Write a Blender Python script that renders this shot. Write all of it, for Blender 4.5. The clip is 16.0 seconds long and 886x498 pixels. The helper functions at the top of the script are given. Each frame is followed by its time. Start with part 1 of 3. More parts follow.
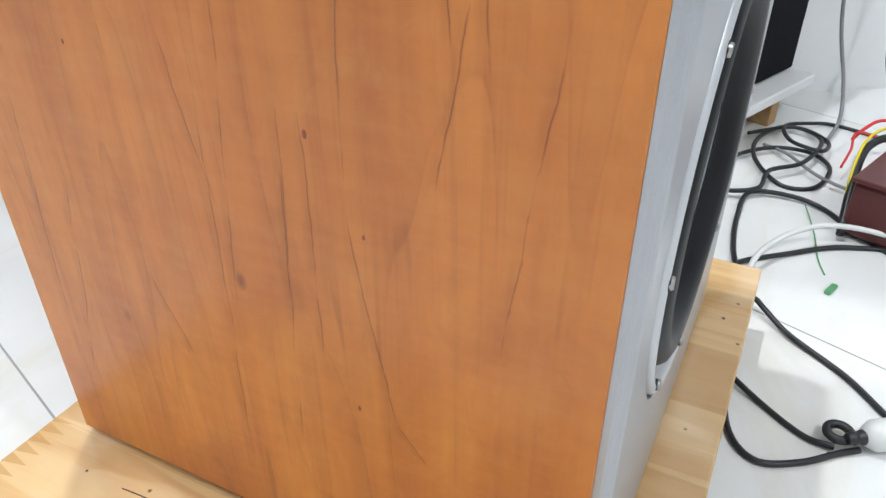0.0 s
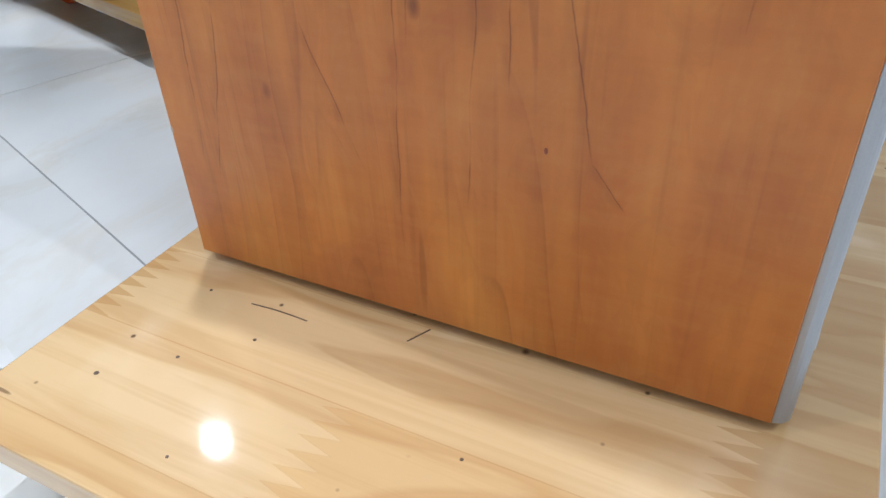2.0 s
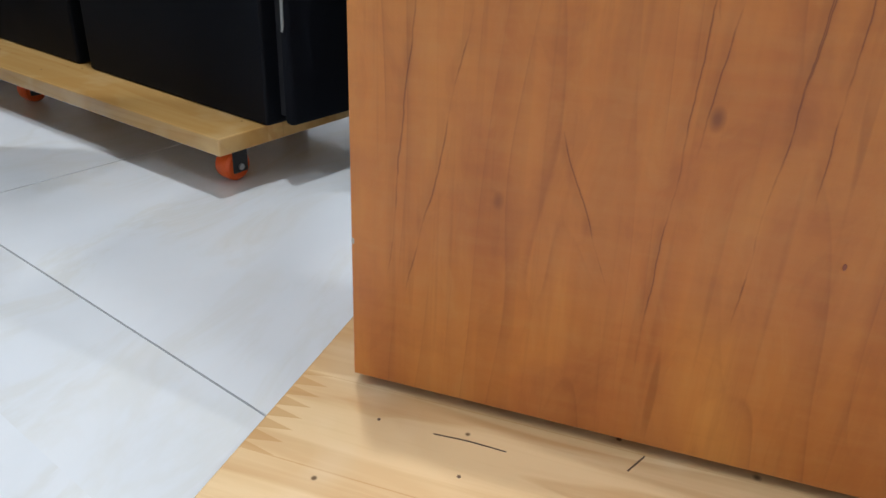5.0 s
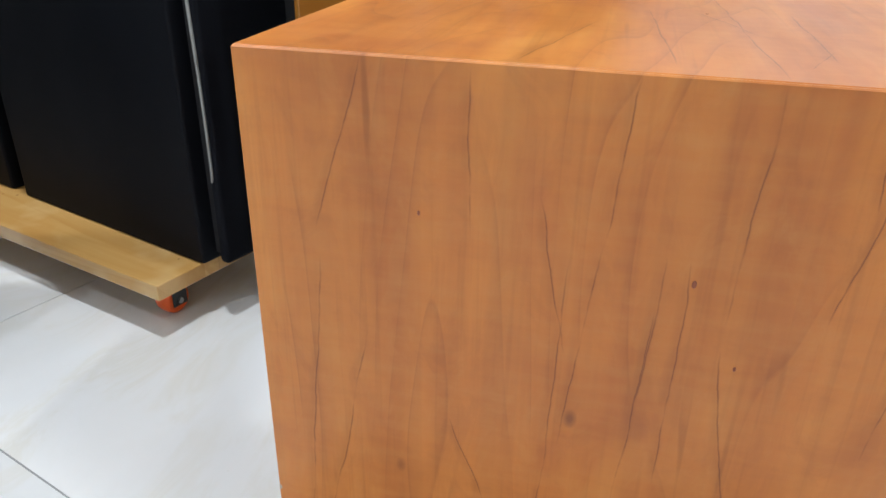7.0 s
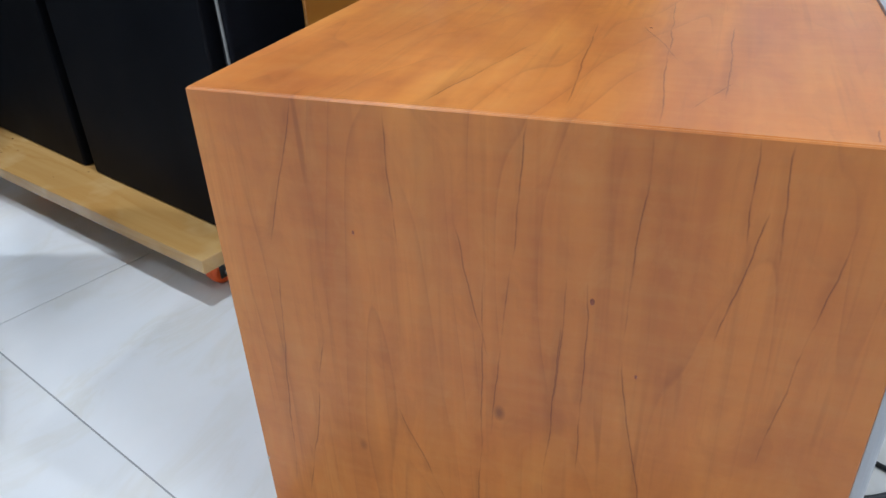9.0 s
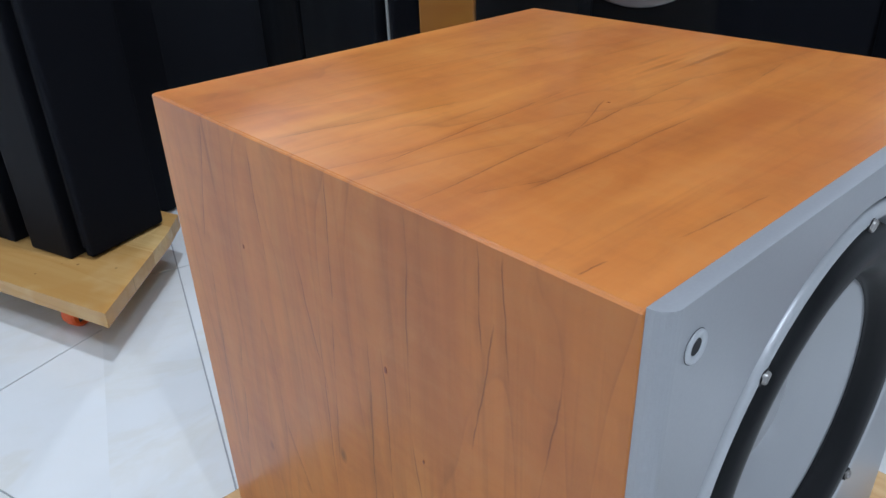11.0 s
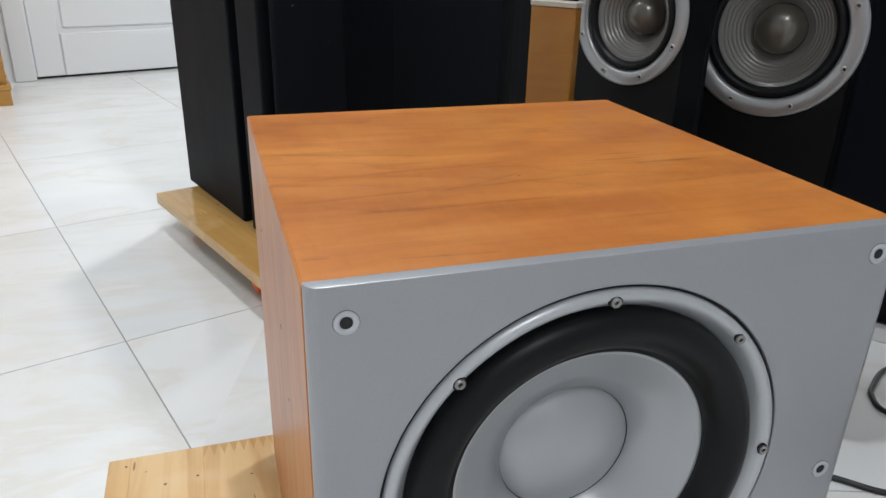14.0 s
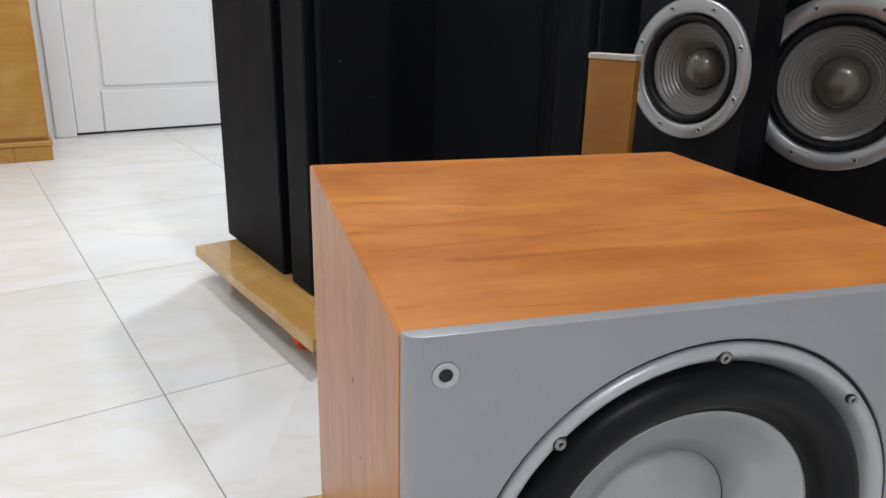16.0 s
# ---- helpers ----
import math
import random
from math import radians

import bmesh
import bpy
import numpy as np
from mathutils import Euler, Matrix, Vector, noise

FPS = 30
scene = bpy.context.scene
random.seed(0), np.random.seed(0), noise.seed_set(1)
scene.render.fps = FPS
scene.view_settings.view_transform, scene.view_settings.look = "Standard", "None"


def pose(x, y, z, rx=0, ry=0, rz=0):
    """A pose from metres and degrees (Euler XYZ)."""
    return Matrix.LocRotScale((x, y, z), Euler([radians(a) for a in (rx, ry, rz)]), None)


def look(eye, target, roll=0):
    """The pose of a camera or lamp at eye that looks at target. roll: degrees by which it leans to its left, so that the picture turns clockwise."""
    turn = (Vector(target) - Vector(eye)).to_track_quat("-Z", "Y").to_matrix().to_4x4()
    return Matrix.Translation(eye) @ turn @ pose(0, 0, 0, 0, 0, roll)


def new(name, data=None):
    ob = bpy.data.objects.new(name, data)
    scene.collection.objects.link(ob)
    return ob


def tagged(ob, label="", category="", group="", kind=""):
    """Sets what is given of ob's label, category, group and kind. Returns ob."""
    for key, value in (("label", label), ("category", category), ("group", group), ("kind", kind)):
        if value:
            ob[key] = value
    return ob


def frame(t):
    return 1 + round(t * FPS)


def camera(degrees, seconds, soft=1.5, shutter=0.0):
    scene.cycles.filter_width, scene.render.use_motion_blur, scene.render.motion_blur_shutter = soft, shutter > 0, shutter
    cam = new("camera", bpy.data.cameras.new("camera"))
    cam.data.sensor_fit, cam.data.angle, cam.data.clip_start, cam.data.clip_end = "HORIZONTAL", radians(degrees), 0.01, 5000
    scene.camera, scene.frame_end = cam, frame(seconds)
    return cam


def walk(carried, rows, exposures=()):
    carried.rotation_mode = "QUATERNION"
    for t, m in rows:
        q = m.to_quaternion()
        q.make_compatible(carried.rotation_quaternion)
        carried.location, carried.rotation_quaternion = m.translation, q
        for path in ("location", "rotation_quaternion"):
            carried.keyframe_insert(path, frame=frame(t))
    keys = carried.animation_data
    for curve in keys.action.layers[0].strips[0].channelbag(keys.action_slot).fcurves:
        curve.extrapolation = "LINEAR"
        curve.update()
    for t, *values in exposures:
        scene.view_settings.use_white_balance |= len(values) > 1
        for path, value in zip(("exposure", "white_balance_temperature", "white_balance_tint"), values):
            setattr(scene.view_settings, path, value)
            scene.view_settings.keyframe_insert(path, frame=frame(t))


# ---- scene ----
cam = camera(61.9, 16.0)
PATH = [
    (0, (-0.256, -0.044, 0.453), (1.246, 0.71, -0.632), -0.1),
    (0.5, (-0.296, -0.043, 0.409), (1.173, 0.755, -0.688), -0.7),
    (1, (-0.305, -0.038, 0.362), (1.117, 0.767, -0.79), -1.9),
    (1.5, (-0.321, -0.02, 0.34), (1.099, 0.774, -0.824), -2.6),
    (2, (-0.328, 0.023, 0.323), (1.109, 0.811, -0.823), -2.7),
    (2.5, (-0.334, 0.077, 0.307), (1.109, 0.846, -0.845), -2.4),
    (3, (-0.355, 0.144, 0.303), (1.152, 0.906, -0.768), -1.6),
    (3.2, (-0.354, 0.169, 0.298), (1.155, 0.955, -0.754), -2.0),
    (5.3, (-0.382, 0.232, 0.32), (1.342, 0.737, -0.558), 1.2),
    (5.5, (-0.368, 0.236, 0.362), (1.358, 0.741, -0.513), -1.4),
    (6, (-0.361, 0.248, 0.409), (1.376, 0.716, -0.465), 1.9),
    (6.5, (-0.362, 0.242, 0.447), (1.37, 0.679, -0.452), 2.3),
    (7, (-0.365, 0.204, 0.501), (1.372, 0.635, -0.392), 0.9),
    (7.5, (-0.377, 0.174, 0.532), (1.329, 0.643, -0.4), -0.6),
    (8, (-0.379, 0.15, 0.536), (1.282, 0.703, -0.432), -0.5),
    (8.5, (-0.375, 0.146, 0.544), (1.236, 0.764, -0.468), -2.4),
    (9, (-0.359, 0.106, 0.558), (1.245, 0.743, -0.453), -2.8),
    (9.2, (-0.338, 0.093, 0.557), (1.267, 0.708, -0.466), -2.6),
    (11.3, (-0.163, -0.159, 0.565), (0.878, 1.285, -0.347), -1.2),
    (11.5, (-0.135, -0.187, 0.561), (0.816, 1.328, -0.332), -0.6),
    (12, (-0.076, -0.245, 0.565), (0.673, 1.413, -0.267), -1.2),
    (12.5, (-0.069, -0.278, 0.556), (0.582, 1.436, -0.245), 0.4),
    (13, (-0.045, -0.309, 0.561), (0.579, 1.418, -0.231), 0.5),
    (13.5, (-0.05, -0.328, 0.585), (0.535, 1.413, -0.208), 1.6),
    (14, (-0.039, -0.366, 0.597), (0.534, 1.383, -0.185), 1.4),
    (14.5, (-0.038, -0.365, 0.603), (0.523, 1.398, -0.154), 0.6),
    (15, (-0.068, -0.376, 0.603), (0.462, 1.422, -0.095), 1.6),
    (15.5, (-0.077, -0.365, 0.591), (0.442, 1.449, -0.074), 1.3),
    (16, (-0.076, -0.336, 0.583), (0.457, 1.483, -0.055), 1.3),
]
walk(cam, [(t, look(eye, target, roll)) for t, eye, target, roll in PATH],
     exposures=[(0, 0.56, 6450, 10), (1, 0.32, 6250, 10), (1.5, 0.22, 6050, 10), (2.5, 0.12, 5800, 10), (3.2, -0.08, 5400, 10), (5.5, 0.10, 6250, 10), (6.2, 0.15, 6400, 10), (7, 0.38, 6300, 10),
                (8, 0.24, 5950, 10), (9.2, 0.06, 5800, 10), (11.3, -0.1, 5650, 10), (12.5, -0.12, 5850, 10), (13.5, -0.12, 6400, 10), (14.5, -0.13, 6600, 12), (16, -0.11, 6700, 13)])

# ---------- world and lights ----------
FLOOR = -0.095
CEIL = FLOOR + 2.75
world = bpy.data.worlds.new("world")
world.use_nodes = True
world.node_tree.nodes["Background"].inputs[0].default_value = (0.75, 0.85, 1.0, 1)
world.node_tree.nodes["Background"].inputs[1].default_value = 0.05
scene.world = world
# plan place and watts of each ceiling downlight
# The 1.37 and 1.95 lamps follow seen reflections; the rest are added fill.
LAMPS = [(1.37, 2.35, 18), (0.2, 2.0, 26), (-1.0, 1.3, 9), (0.3, 0.6, 24), (1.5, 1.0, 2), (-0.75, -0.7, 2.5), (-0.3, -1.5, 21), (1.95, 4.05, 12), (-1.7, 2.3, 8)]
for lx, ly, watts in LAMPS:
    lamp = bpy.data.lights.new("downlight_lamp", "AREA")
    lamp.shape, lamp.size, lamp.energy, lamp.color = "DISK", 0.08, watts, (0.93, 0.97, 1.0)
    new("downlight_lamp", lamp).matrix_world = pose(lx, ly, CEIL - 0.018)


# ---------- mesh helpers ----------
def part(name, bm, mat, parent=None, label="", m=None, smooth=False):
    me = bpy.data.meshes.new(name)
    bmesh.ops.recalc_face_normals(bm, faces=bm.faces)
    bm.to_mesh(me)
    bm.free()
    if smooth:
        for p in me.polygons:
            p.use_smooth = True
    me.materials.append(mat)
    ob = new(name, me)
    ob.parent = parent
    if m is not None:
        ob.matrix_basis = m
    if label:
        ob["label"] = label
    return ob


def thing(name, label, category, m=None, group="", kind=""):
    ob = new(name)
    ob.empty_display_size = 0.05
    if m is not None:
        ob.matrix_basis = m
    return tagged(ob, label, category, group, kind)


def box(x0, x1, y0, y1, z0, z1, bevel=0.0, seg=2):
    bm = bmesh.new()
    bmesh.ops.create_cube(bm, size=1, matrix=Matrix.Translation(((x0 + x1) / 2, (y0 + y1) / 2, (z0 + z1) / 2))
                          @ Matrix.Diagonal((x1 - x0, y1 - y0, z1 - z0, 1)))
    if bevel:
        bmesh.ops.bevel(bm, geom=bm.edges[:], offset=bevel, segments=seg, affect="EDGES", profile=0.5)
    return bm


def lathe(profile, n=64, bm=None, m=Matrix()):
    """Turns (radius, height) pairs round the z axis."""
    bm = bm or bmesh.new()
    rings = []
    for r, z in profile:
        if r < 1e-6:
            rings.append([bm.verts.new(m @ Vector((0, 0, z)))])
        else:
            rings.append([bm.verts.new(m @ Vector((r * math.cos(2 * math.pi * i / n), r * math.sin(2 * math.pi * i / n), z)))
                          for i in range(n)])
    for a, b in zip(rings, rings[1:]):
        for i in range(n):
            j = (i + 1) % n
            if len(a) == 1 and len(b) > 1:
                bm.faces.new((a[0], b[i], b[j]))
            elif len(b) == 1 and len(a) > 1:
                bm.faces.new((a[i], a[j], b[0]))
            elif len(a) > 1:
                bm.faces.new((a[i], a[j], b[j], b[i]))
    return bm


def prism(points, z0, z1, bm=None):
    bm = bm or bmesh.new()
    lo = [bm.verts.new((x, y, z0)) for x, y in points]
    hi = [bm.verts.new((x, y, z1)) for x, y in points]
    bm.faces.new(hi)
    bm.faces.new(lo[::-1])
    n = len(points)
    for i in range(n):
        bm.faces.new((lo[i], lo[(i + 1) % n], hi[(i + 1) % n], hi[i]))
    return bm


def spline(points, steps=10):
    pts = [Vector(p) for p in points]
    out = []
    for i in range(len(pts) - 1):
        p0, p1, p2, p3 = pts[max(i - 1, 0)], pts[i], pts[i + 1], pts[min(i + 2, len(pts) - 1)]
        for k in range(steps):
            t = k / steps
            out.append(0.5 * (2 * p1 + (p2 - p0) * t + (2 * p0 - 5 * p1 + 4 * p2 - p3) * t * t
                              + (3 * p1 - p0 - 3 * p2 + p3) * t ** 3))
    return out + [pts[-1]]


def tube(points, radius, n=8, steps=10):
    bm = bmesh.new()
    path = spline(points, steps)
    prev = None
    for i, p in enumerate(path):
        d = (path[min(i + 1, len(path) - 1)] - path[max(i - 1, 0)]).normalized()
        side = d.cross(Vector((0, 0, 1)))
        side = side.normalized() if side.length > 0.05 else Vector((1, 0, 0))
        up = side.cross(d).normalized()
        ring = [bm.verts.new(p + radius * (math.cos(2 * math.pi * k / n) * side + math.sin(2 * math.pi * k / n) * up)) for k in range(n)]
        if prev:
            for k in range(n):
                bm.faces.new((prev[k], prev[(k + 1) % n], ring[(k + 1) % n], ring[k]))
        else:
            bm.faces.new(ring[::-1])
        prev = ring
    bm.faces.new(prev)
    return bm


# ---------- materials ----------
class Nodes:
    def __init__(self, name, rough=0.5, metal=0.0, spec=0.5):
        self.mat = bpy.data.materials.new(name)
        self.mat.use_nodes = True
        self.t = self.mat.node_tree
        self.b = self.t.nodes["Principled BSDF"]
        self.b.inputs["Roughness"].default_value = rough
        self.b.inputs["Metallic"].default_value = metal
        self.b.inputs["Specular IOR Level"].default_value = spec

    def n(self, kind, **props):
        node = self.t.nodes.new(kind)
        for key, value in props.items():
            node.inputs[key.replace("_", " ")].default_value = value
        return node

    def link(self, a, b):
        self.t.links.new(a, b)

    def coords(self, scale, rot=(0, 0, 0), what="Object", shift=None):
        c = self.n("ShaderNodeTexCoord")
        m = self.n("ShaderNodeMapping")
        m.inputs["Scale"].default_value = scale
        m.inputs["Rotation"].default_value = [radians(a) for a in rot]
        self.link(c.outputs[what], m.inputs["Vector"])
        if shift is not None:
            self.link(shift, m.inputs["Location"])
        return m.outputs["Vector"]

    def noise(self, vec, scale, detail=3.0, rough=0.5, distortion=0.0):
        x = self.n("ShaderNodeTexNoise", Scale=scale, Detail=detail, Roughness=rough, Distortion=distortion)
        self.link(vec, x.inputs["Vector"])
        return x.outputs["Fac"]

    def ramp(self, fac, stops):
        r = self.n("ShaderNodeValToRGB")
        e = r.color_ramp.elements
        while len(e) < len(stops):
            e.new(0.5)
        for el, (pos, col) in zip(e, stops):
            el.position = pos
            el.color = (*col, 1) if isinstance(col, tuple) else (col, col, col, 1)
        self.link(fac, r.inputs["Fac"])
        return r.outputs["Color"]

    def math(self, op, a, b=None, clamp=False):
        m = self.t.nodes.new("ShaderNodeMath")
        m.operation, m.use_clamp = op, clamp
        for i, v in enumerate((a, b)):
            if v is None:
                continue
            if isinstance(v, (int, float)):
                m.inputs[i].default_value = v
            else:
                self.link(v, m.inputs[i])
        return m.outputs[0]

    def mix(self, fac, a, b, mode="MIX"):
        m = self.t.nodes.new("ShaderNodeMix")
        m.data_type, m.blend_type = "RGBA", mode
        for i, v in ((0, fac), (6, a), (7, b)):
            if isinstance(v, (int, float)):
                m.inputs[i].default_value = v
            elif isinstance(v, tuple):
                m.inputs[i].default_value = (*v, 1)
            else:
                self.link(v, m.inputs[i])
        return m.outputs[2]

    def base(self, col):
        if isinstance(col, tuple):
            self.b.inputs["Base Color"].default_value = (*col, 1)
        else:
            self.link(col, self.b.inputs["Base Color"])
        return self

    def rough(self, v):
        self.link(v, self.b.inputs["Roughness"])
        return self

    def bump(self, h, strength=0.2, dist=0.002):
        b = self.n("ShaderNodeBump", Strength=strength, Distance=dist)
        self.link(h, b.inputs["Height"])
        self.link(b.outputs["Normal"], self.b.inputs["Normal"])
        return self


def plain(name, col, rough=0.5, metal=0.0, vary=0.12, scale=30, bump=0.05, spec=0.5):
    s = Nodes(name, rough, metal, spec)
    v = s.coords((1, 1, 1))
    f = s.noise(v, scale, 4)
    lo, hi = tuple(c * (1 - vary) for c in col), tuple(min(1, c * (1 + vary)) for c in col)
    g = s.noise(v, scale * 0.15, 2)
    s.base(s.mix(s.math("MULTIPLY", s.math("ADD", f, g), 0.5), lo, hi))
    s.rough(s.math("ADD", s.math("MULTIPLY", g, 0.16), rough - 0.08))
    return s.bump(s.noise(v, scale * 12, 2), bump, 0.001).mat


# long dark growth lines of the wood print: across and along the grain, from one end to the other
SIDE_GRAIN = [(.341, .42, .371, .317), (.197, .42, .206, .331), (.206, .331, .220, .187), (.132, .42, .138, .288), (.172, .326, .181, .183),
              (.083, .42, .080, .36), (.067, .418, .064, .352), (.283, .417, .280, .316), (.175, .30, .185, .094), (.160, .325, .160, .17),
              (.370, .30, .389, .083), (.341, .252, .377, .072), (.289, .194, .255, .105), (.072, .382, .088, .297), (.033, .382, .054, .212),
              (.138, .273, .113, .137), (.242, .352, .221, .255), (.223, .318, .231, .051), (.114, .14, .095, .115)]
TOP_GRAIN = [(.196, .626, .182, .44), (.148, .71, .131, .42), (.101, .63, .101, .468), (.228, .564, .261, .426), (.118, .452, .098, .50),
             (.162, .62, .129, .533), (.023, .478, .015, .546), (.033, .425, .031, .443), (.107, .675, .12, .784)]


def veneer(name):
    """Cherry-coloured wood-print laminate that runs up the side and on over the top in one sheet."""
    s = Nodes(name, 0.34, 0, 0.4)
    tc = s.n("ShaderNodeTexCoord")
    sep = s.n("ShaderNodeSeparateXYZ")
    s.link(tc.outputs["Object"], sep.inputs[0])
    u, w = sep.outputs[1], s.math("ADD", sep.outputs[0], sep.outputs[2])

    def along(k, across=1.0):
        c = s.n("ShaderNodeCombineXYZ")
        s.link(s.math("MULTIPLY", u, across), c.inputs[0])
        s.link(s.math("MULTIPLY", w, k), c.inputs[1])
        return c.outputs[0]

    cloud = s.noise(along(0.36), 9, 4, 0.55, 0.9)
    band = s.noise(along(0.07), 20, 3, 0.6, 0.2)
    tone = s.math("ADD", s.math("MULTIPLY", cloud, 0.55), s.math("MULTIPLY", band, 0.45))
    col = s.ramp(tone, [(0.36, (0.42, 0.126, 0.023)), (0.46, (0.50, 0.163, 0.029)), (0.54, (0.55, 0.190, 0.035)), (0.64, (0.61, 0.238, 0.047))])
    red = s.ramp(s.noise(along(0.5), 7.0, 3, 0.55, 1.6), [(0.48, 0.0), (0.64, 0.42)])
    col = s.mix(red, col, (0.37, 0.104, 0.030))
    # soft edges of the printed leaves
    leaf = s.ramp(s.noise(along(0.02), 11, 1, 0.5), [(0.49, 0.0), (0.5, 0.13)])
    col = s.mix(leaf, col, (0.27, 0.09, 0.022))
    # faint growth-ring contours
    field = s.noise(along(0.16), 5.5, 3, 0.36, 0.15)
    line = s.ramp(s.math("FRACT", s.math("MULTIPLY", field, 24.0)), [(0.0, 0.0), (0.03, 1.0), (0.09, 0.45), (0.3, 0.0)])
    gate = s.ramp(s.noise(along(0.3), 11, 3, 0.65), [(0.44, 0.0), (0.56, 1.0)])
    col = s.mix(s.math("MULTIPLY", s.math("MULTIPLY", line, gate), 0.34), col, (0.20, 0.052, 0.015))
    faint = s.ramp(s.noise(along(0.035), 75, 3, 0.6), [(0.38, 0.12), (0.58, 0.0)])
    col = s.mix(faint, col, (0.22, 0.070, 0.018))
    fine = s.noise(along(0.03), 160, 2, 0.6)
    col = s.mix(s.ramp(fine, [(0.57, 0.0), (0.74, 0.20)]), col, (0.17, 0.048, 0.012))
    # curly cross figure and flecks
    ripple = s.noise(along(2.4, 0.45), 34, 3, 0.6)
    col = s.mix(s.ramp(ripple, [(0.46, 0.0), (0.70, 0.17)]), col, (0.54, 0.25, 0.07))
    col = s.mix(s.ramp(ripple, [(0.28, 0.10), (0.46, 0.0)]), col, (0.24, 0.075, 0.018))
    fleck = s.noise(along(0.45), 36, 4, 0.65, 0.9)
    col = s.mix(s.ramp(fleck, [(0.36, 0.14), (0.48, 0.0)]), col, (0.23, 0.065, 0.016))
    col = s.mix(s.ramp(fleck, [(0.54, 0.0), (0.70, 0.18)]), col, (0.58, 0.27, 0.075))
    # the long dark lines, kinked and broken
    kink = s.math("MULTIPLY", s.math("SUBTRACT", s.noise(along(0.8), 20, 4, 0.55), 0.5), 0.008)
    uu = s.math("ADD", u, kink)
    total = None
    for u0, w0, u1, w1 in SIDE_GRAIN + TOP_GRAIN:
        slope = (u1 - u0) / (w1 - w0)
        off = s.math("SUBTRACT", uu, s.math("ADD", s.math("MULTIPLY", w, slope), u0 - slope * w0))
        core = s.math("SUBTRACT", 1.0, s.math("DIVIDE", s.math("ABSOLUTE", off), 0.0008), True)
        # a one-sided stain beside each line
        halo = s.math("MULTIPLY", s.math("SUBTRACT", 1.0, s.math("DIVIDE", s.math("ABSOLUTE", s.math("SUBTRACT", off, 0.0020)), 0.0042), True), 0.22)
        k = s.math("DIVIDE", s.math("SUBTRACT", w, w0), w1 - w0)
        fade = s.math("MULTIPLY", s.math("MULTIPLY", k, s.math("SUBTRACT", 1.0, k)), 9.0, True)
        one = s.math("MULTIPLY", s.math("MAXIMUM", core, halo), fade)
        total = one if total is None else s.math("MAXIMUM", total, one)
    worn = s.ramp(s.noise(along(0.7), 30, 3, 0.6), [(0.36, 0.15), (0.52, 1.0)])
    col = s.mix(s.math("MULTIPLY", s.math("MULTIPLY", total, worn), 0.78), col, (0.12, 0.028, 0.009))
    # knots and short pores
    vor = s.n("ShaderNodeTexVoronoi", Scale=9.0)
    s.link(along(0.6), vor.inputs["Vector"])
    col = s.mix(s.ramp(vor.outputs["Distance"], [(0.02, 0.7), (0.045, 0.0)]), col, (0.13, 0.035, 0.015))
    dash = s.ramp(s.noise(along(0.07), 85, 1, 0.5), [(0.67, 0.0), (0.73, 0.36)])
    col = s.mix(s.math("MULTIPLY", dash, s.ramp(s.noise(along(0.6), 7, 2), [(0.45, 0.0), (0.62, 1.0)])), col, (0.12, 0.03, 0.008))
    s.base(col)
    s.rough(s.math("ADD", s.math("MULTIPLY", s.noise(along(0.2), 30, 3), 0.12), 0.29))
    s.b.inputs["Coat Weight"].default_value = 0.13
    s.b.inputs["Coat Roughness"].default_value = 0.24
    return s.bump(fine, 0.04, 0.0005).mat


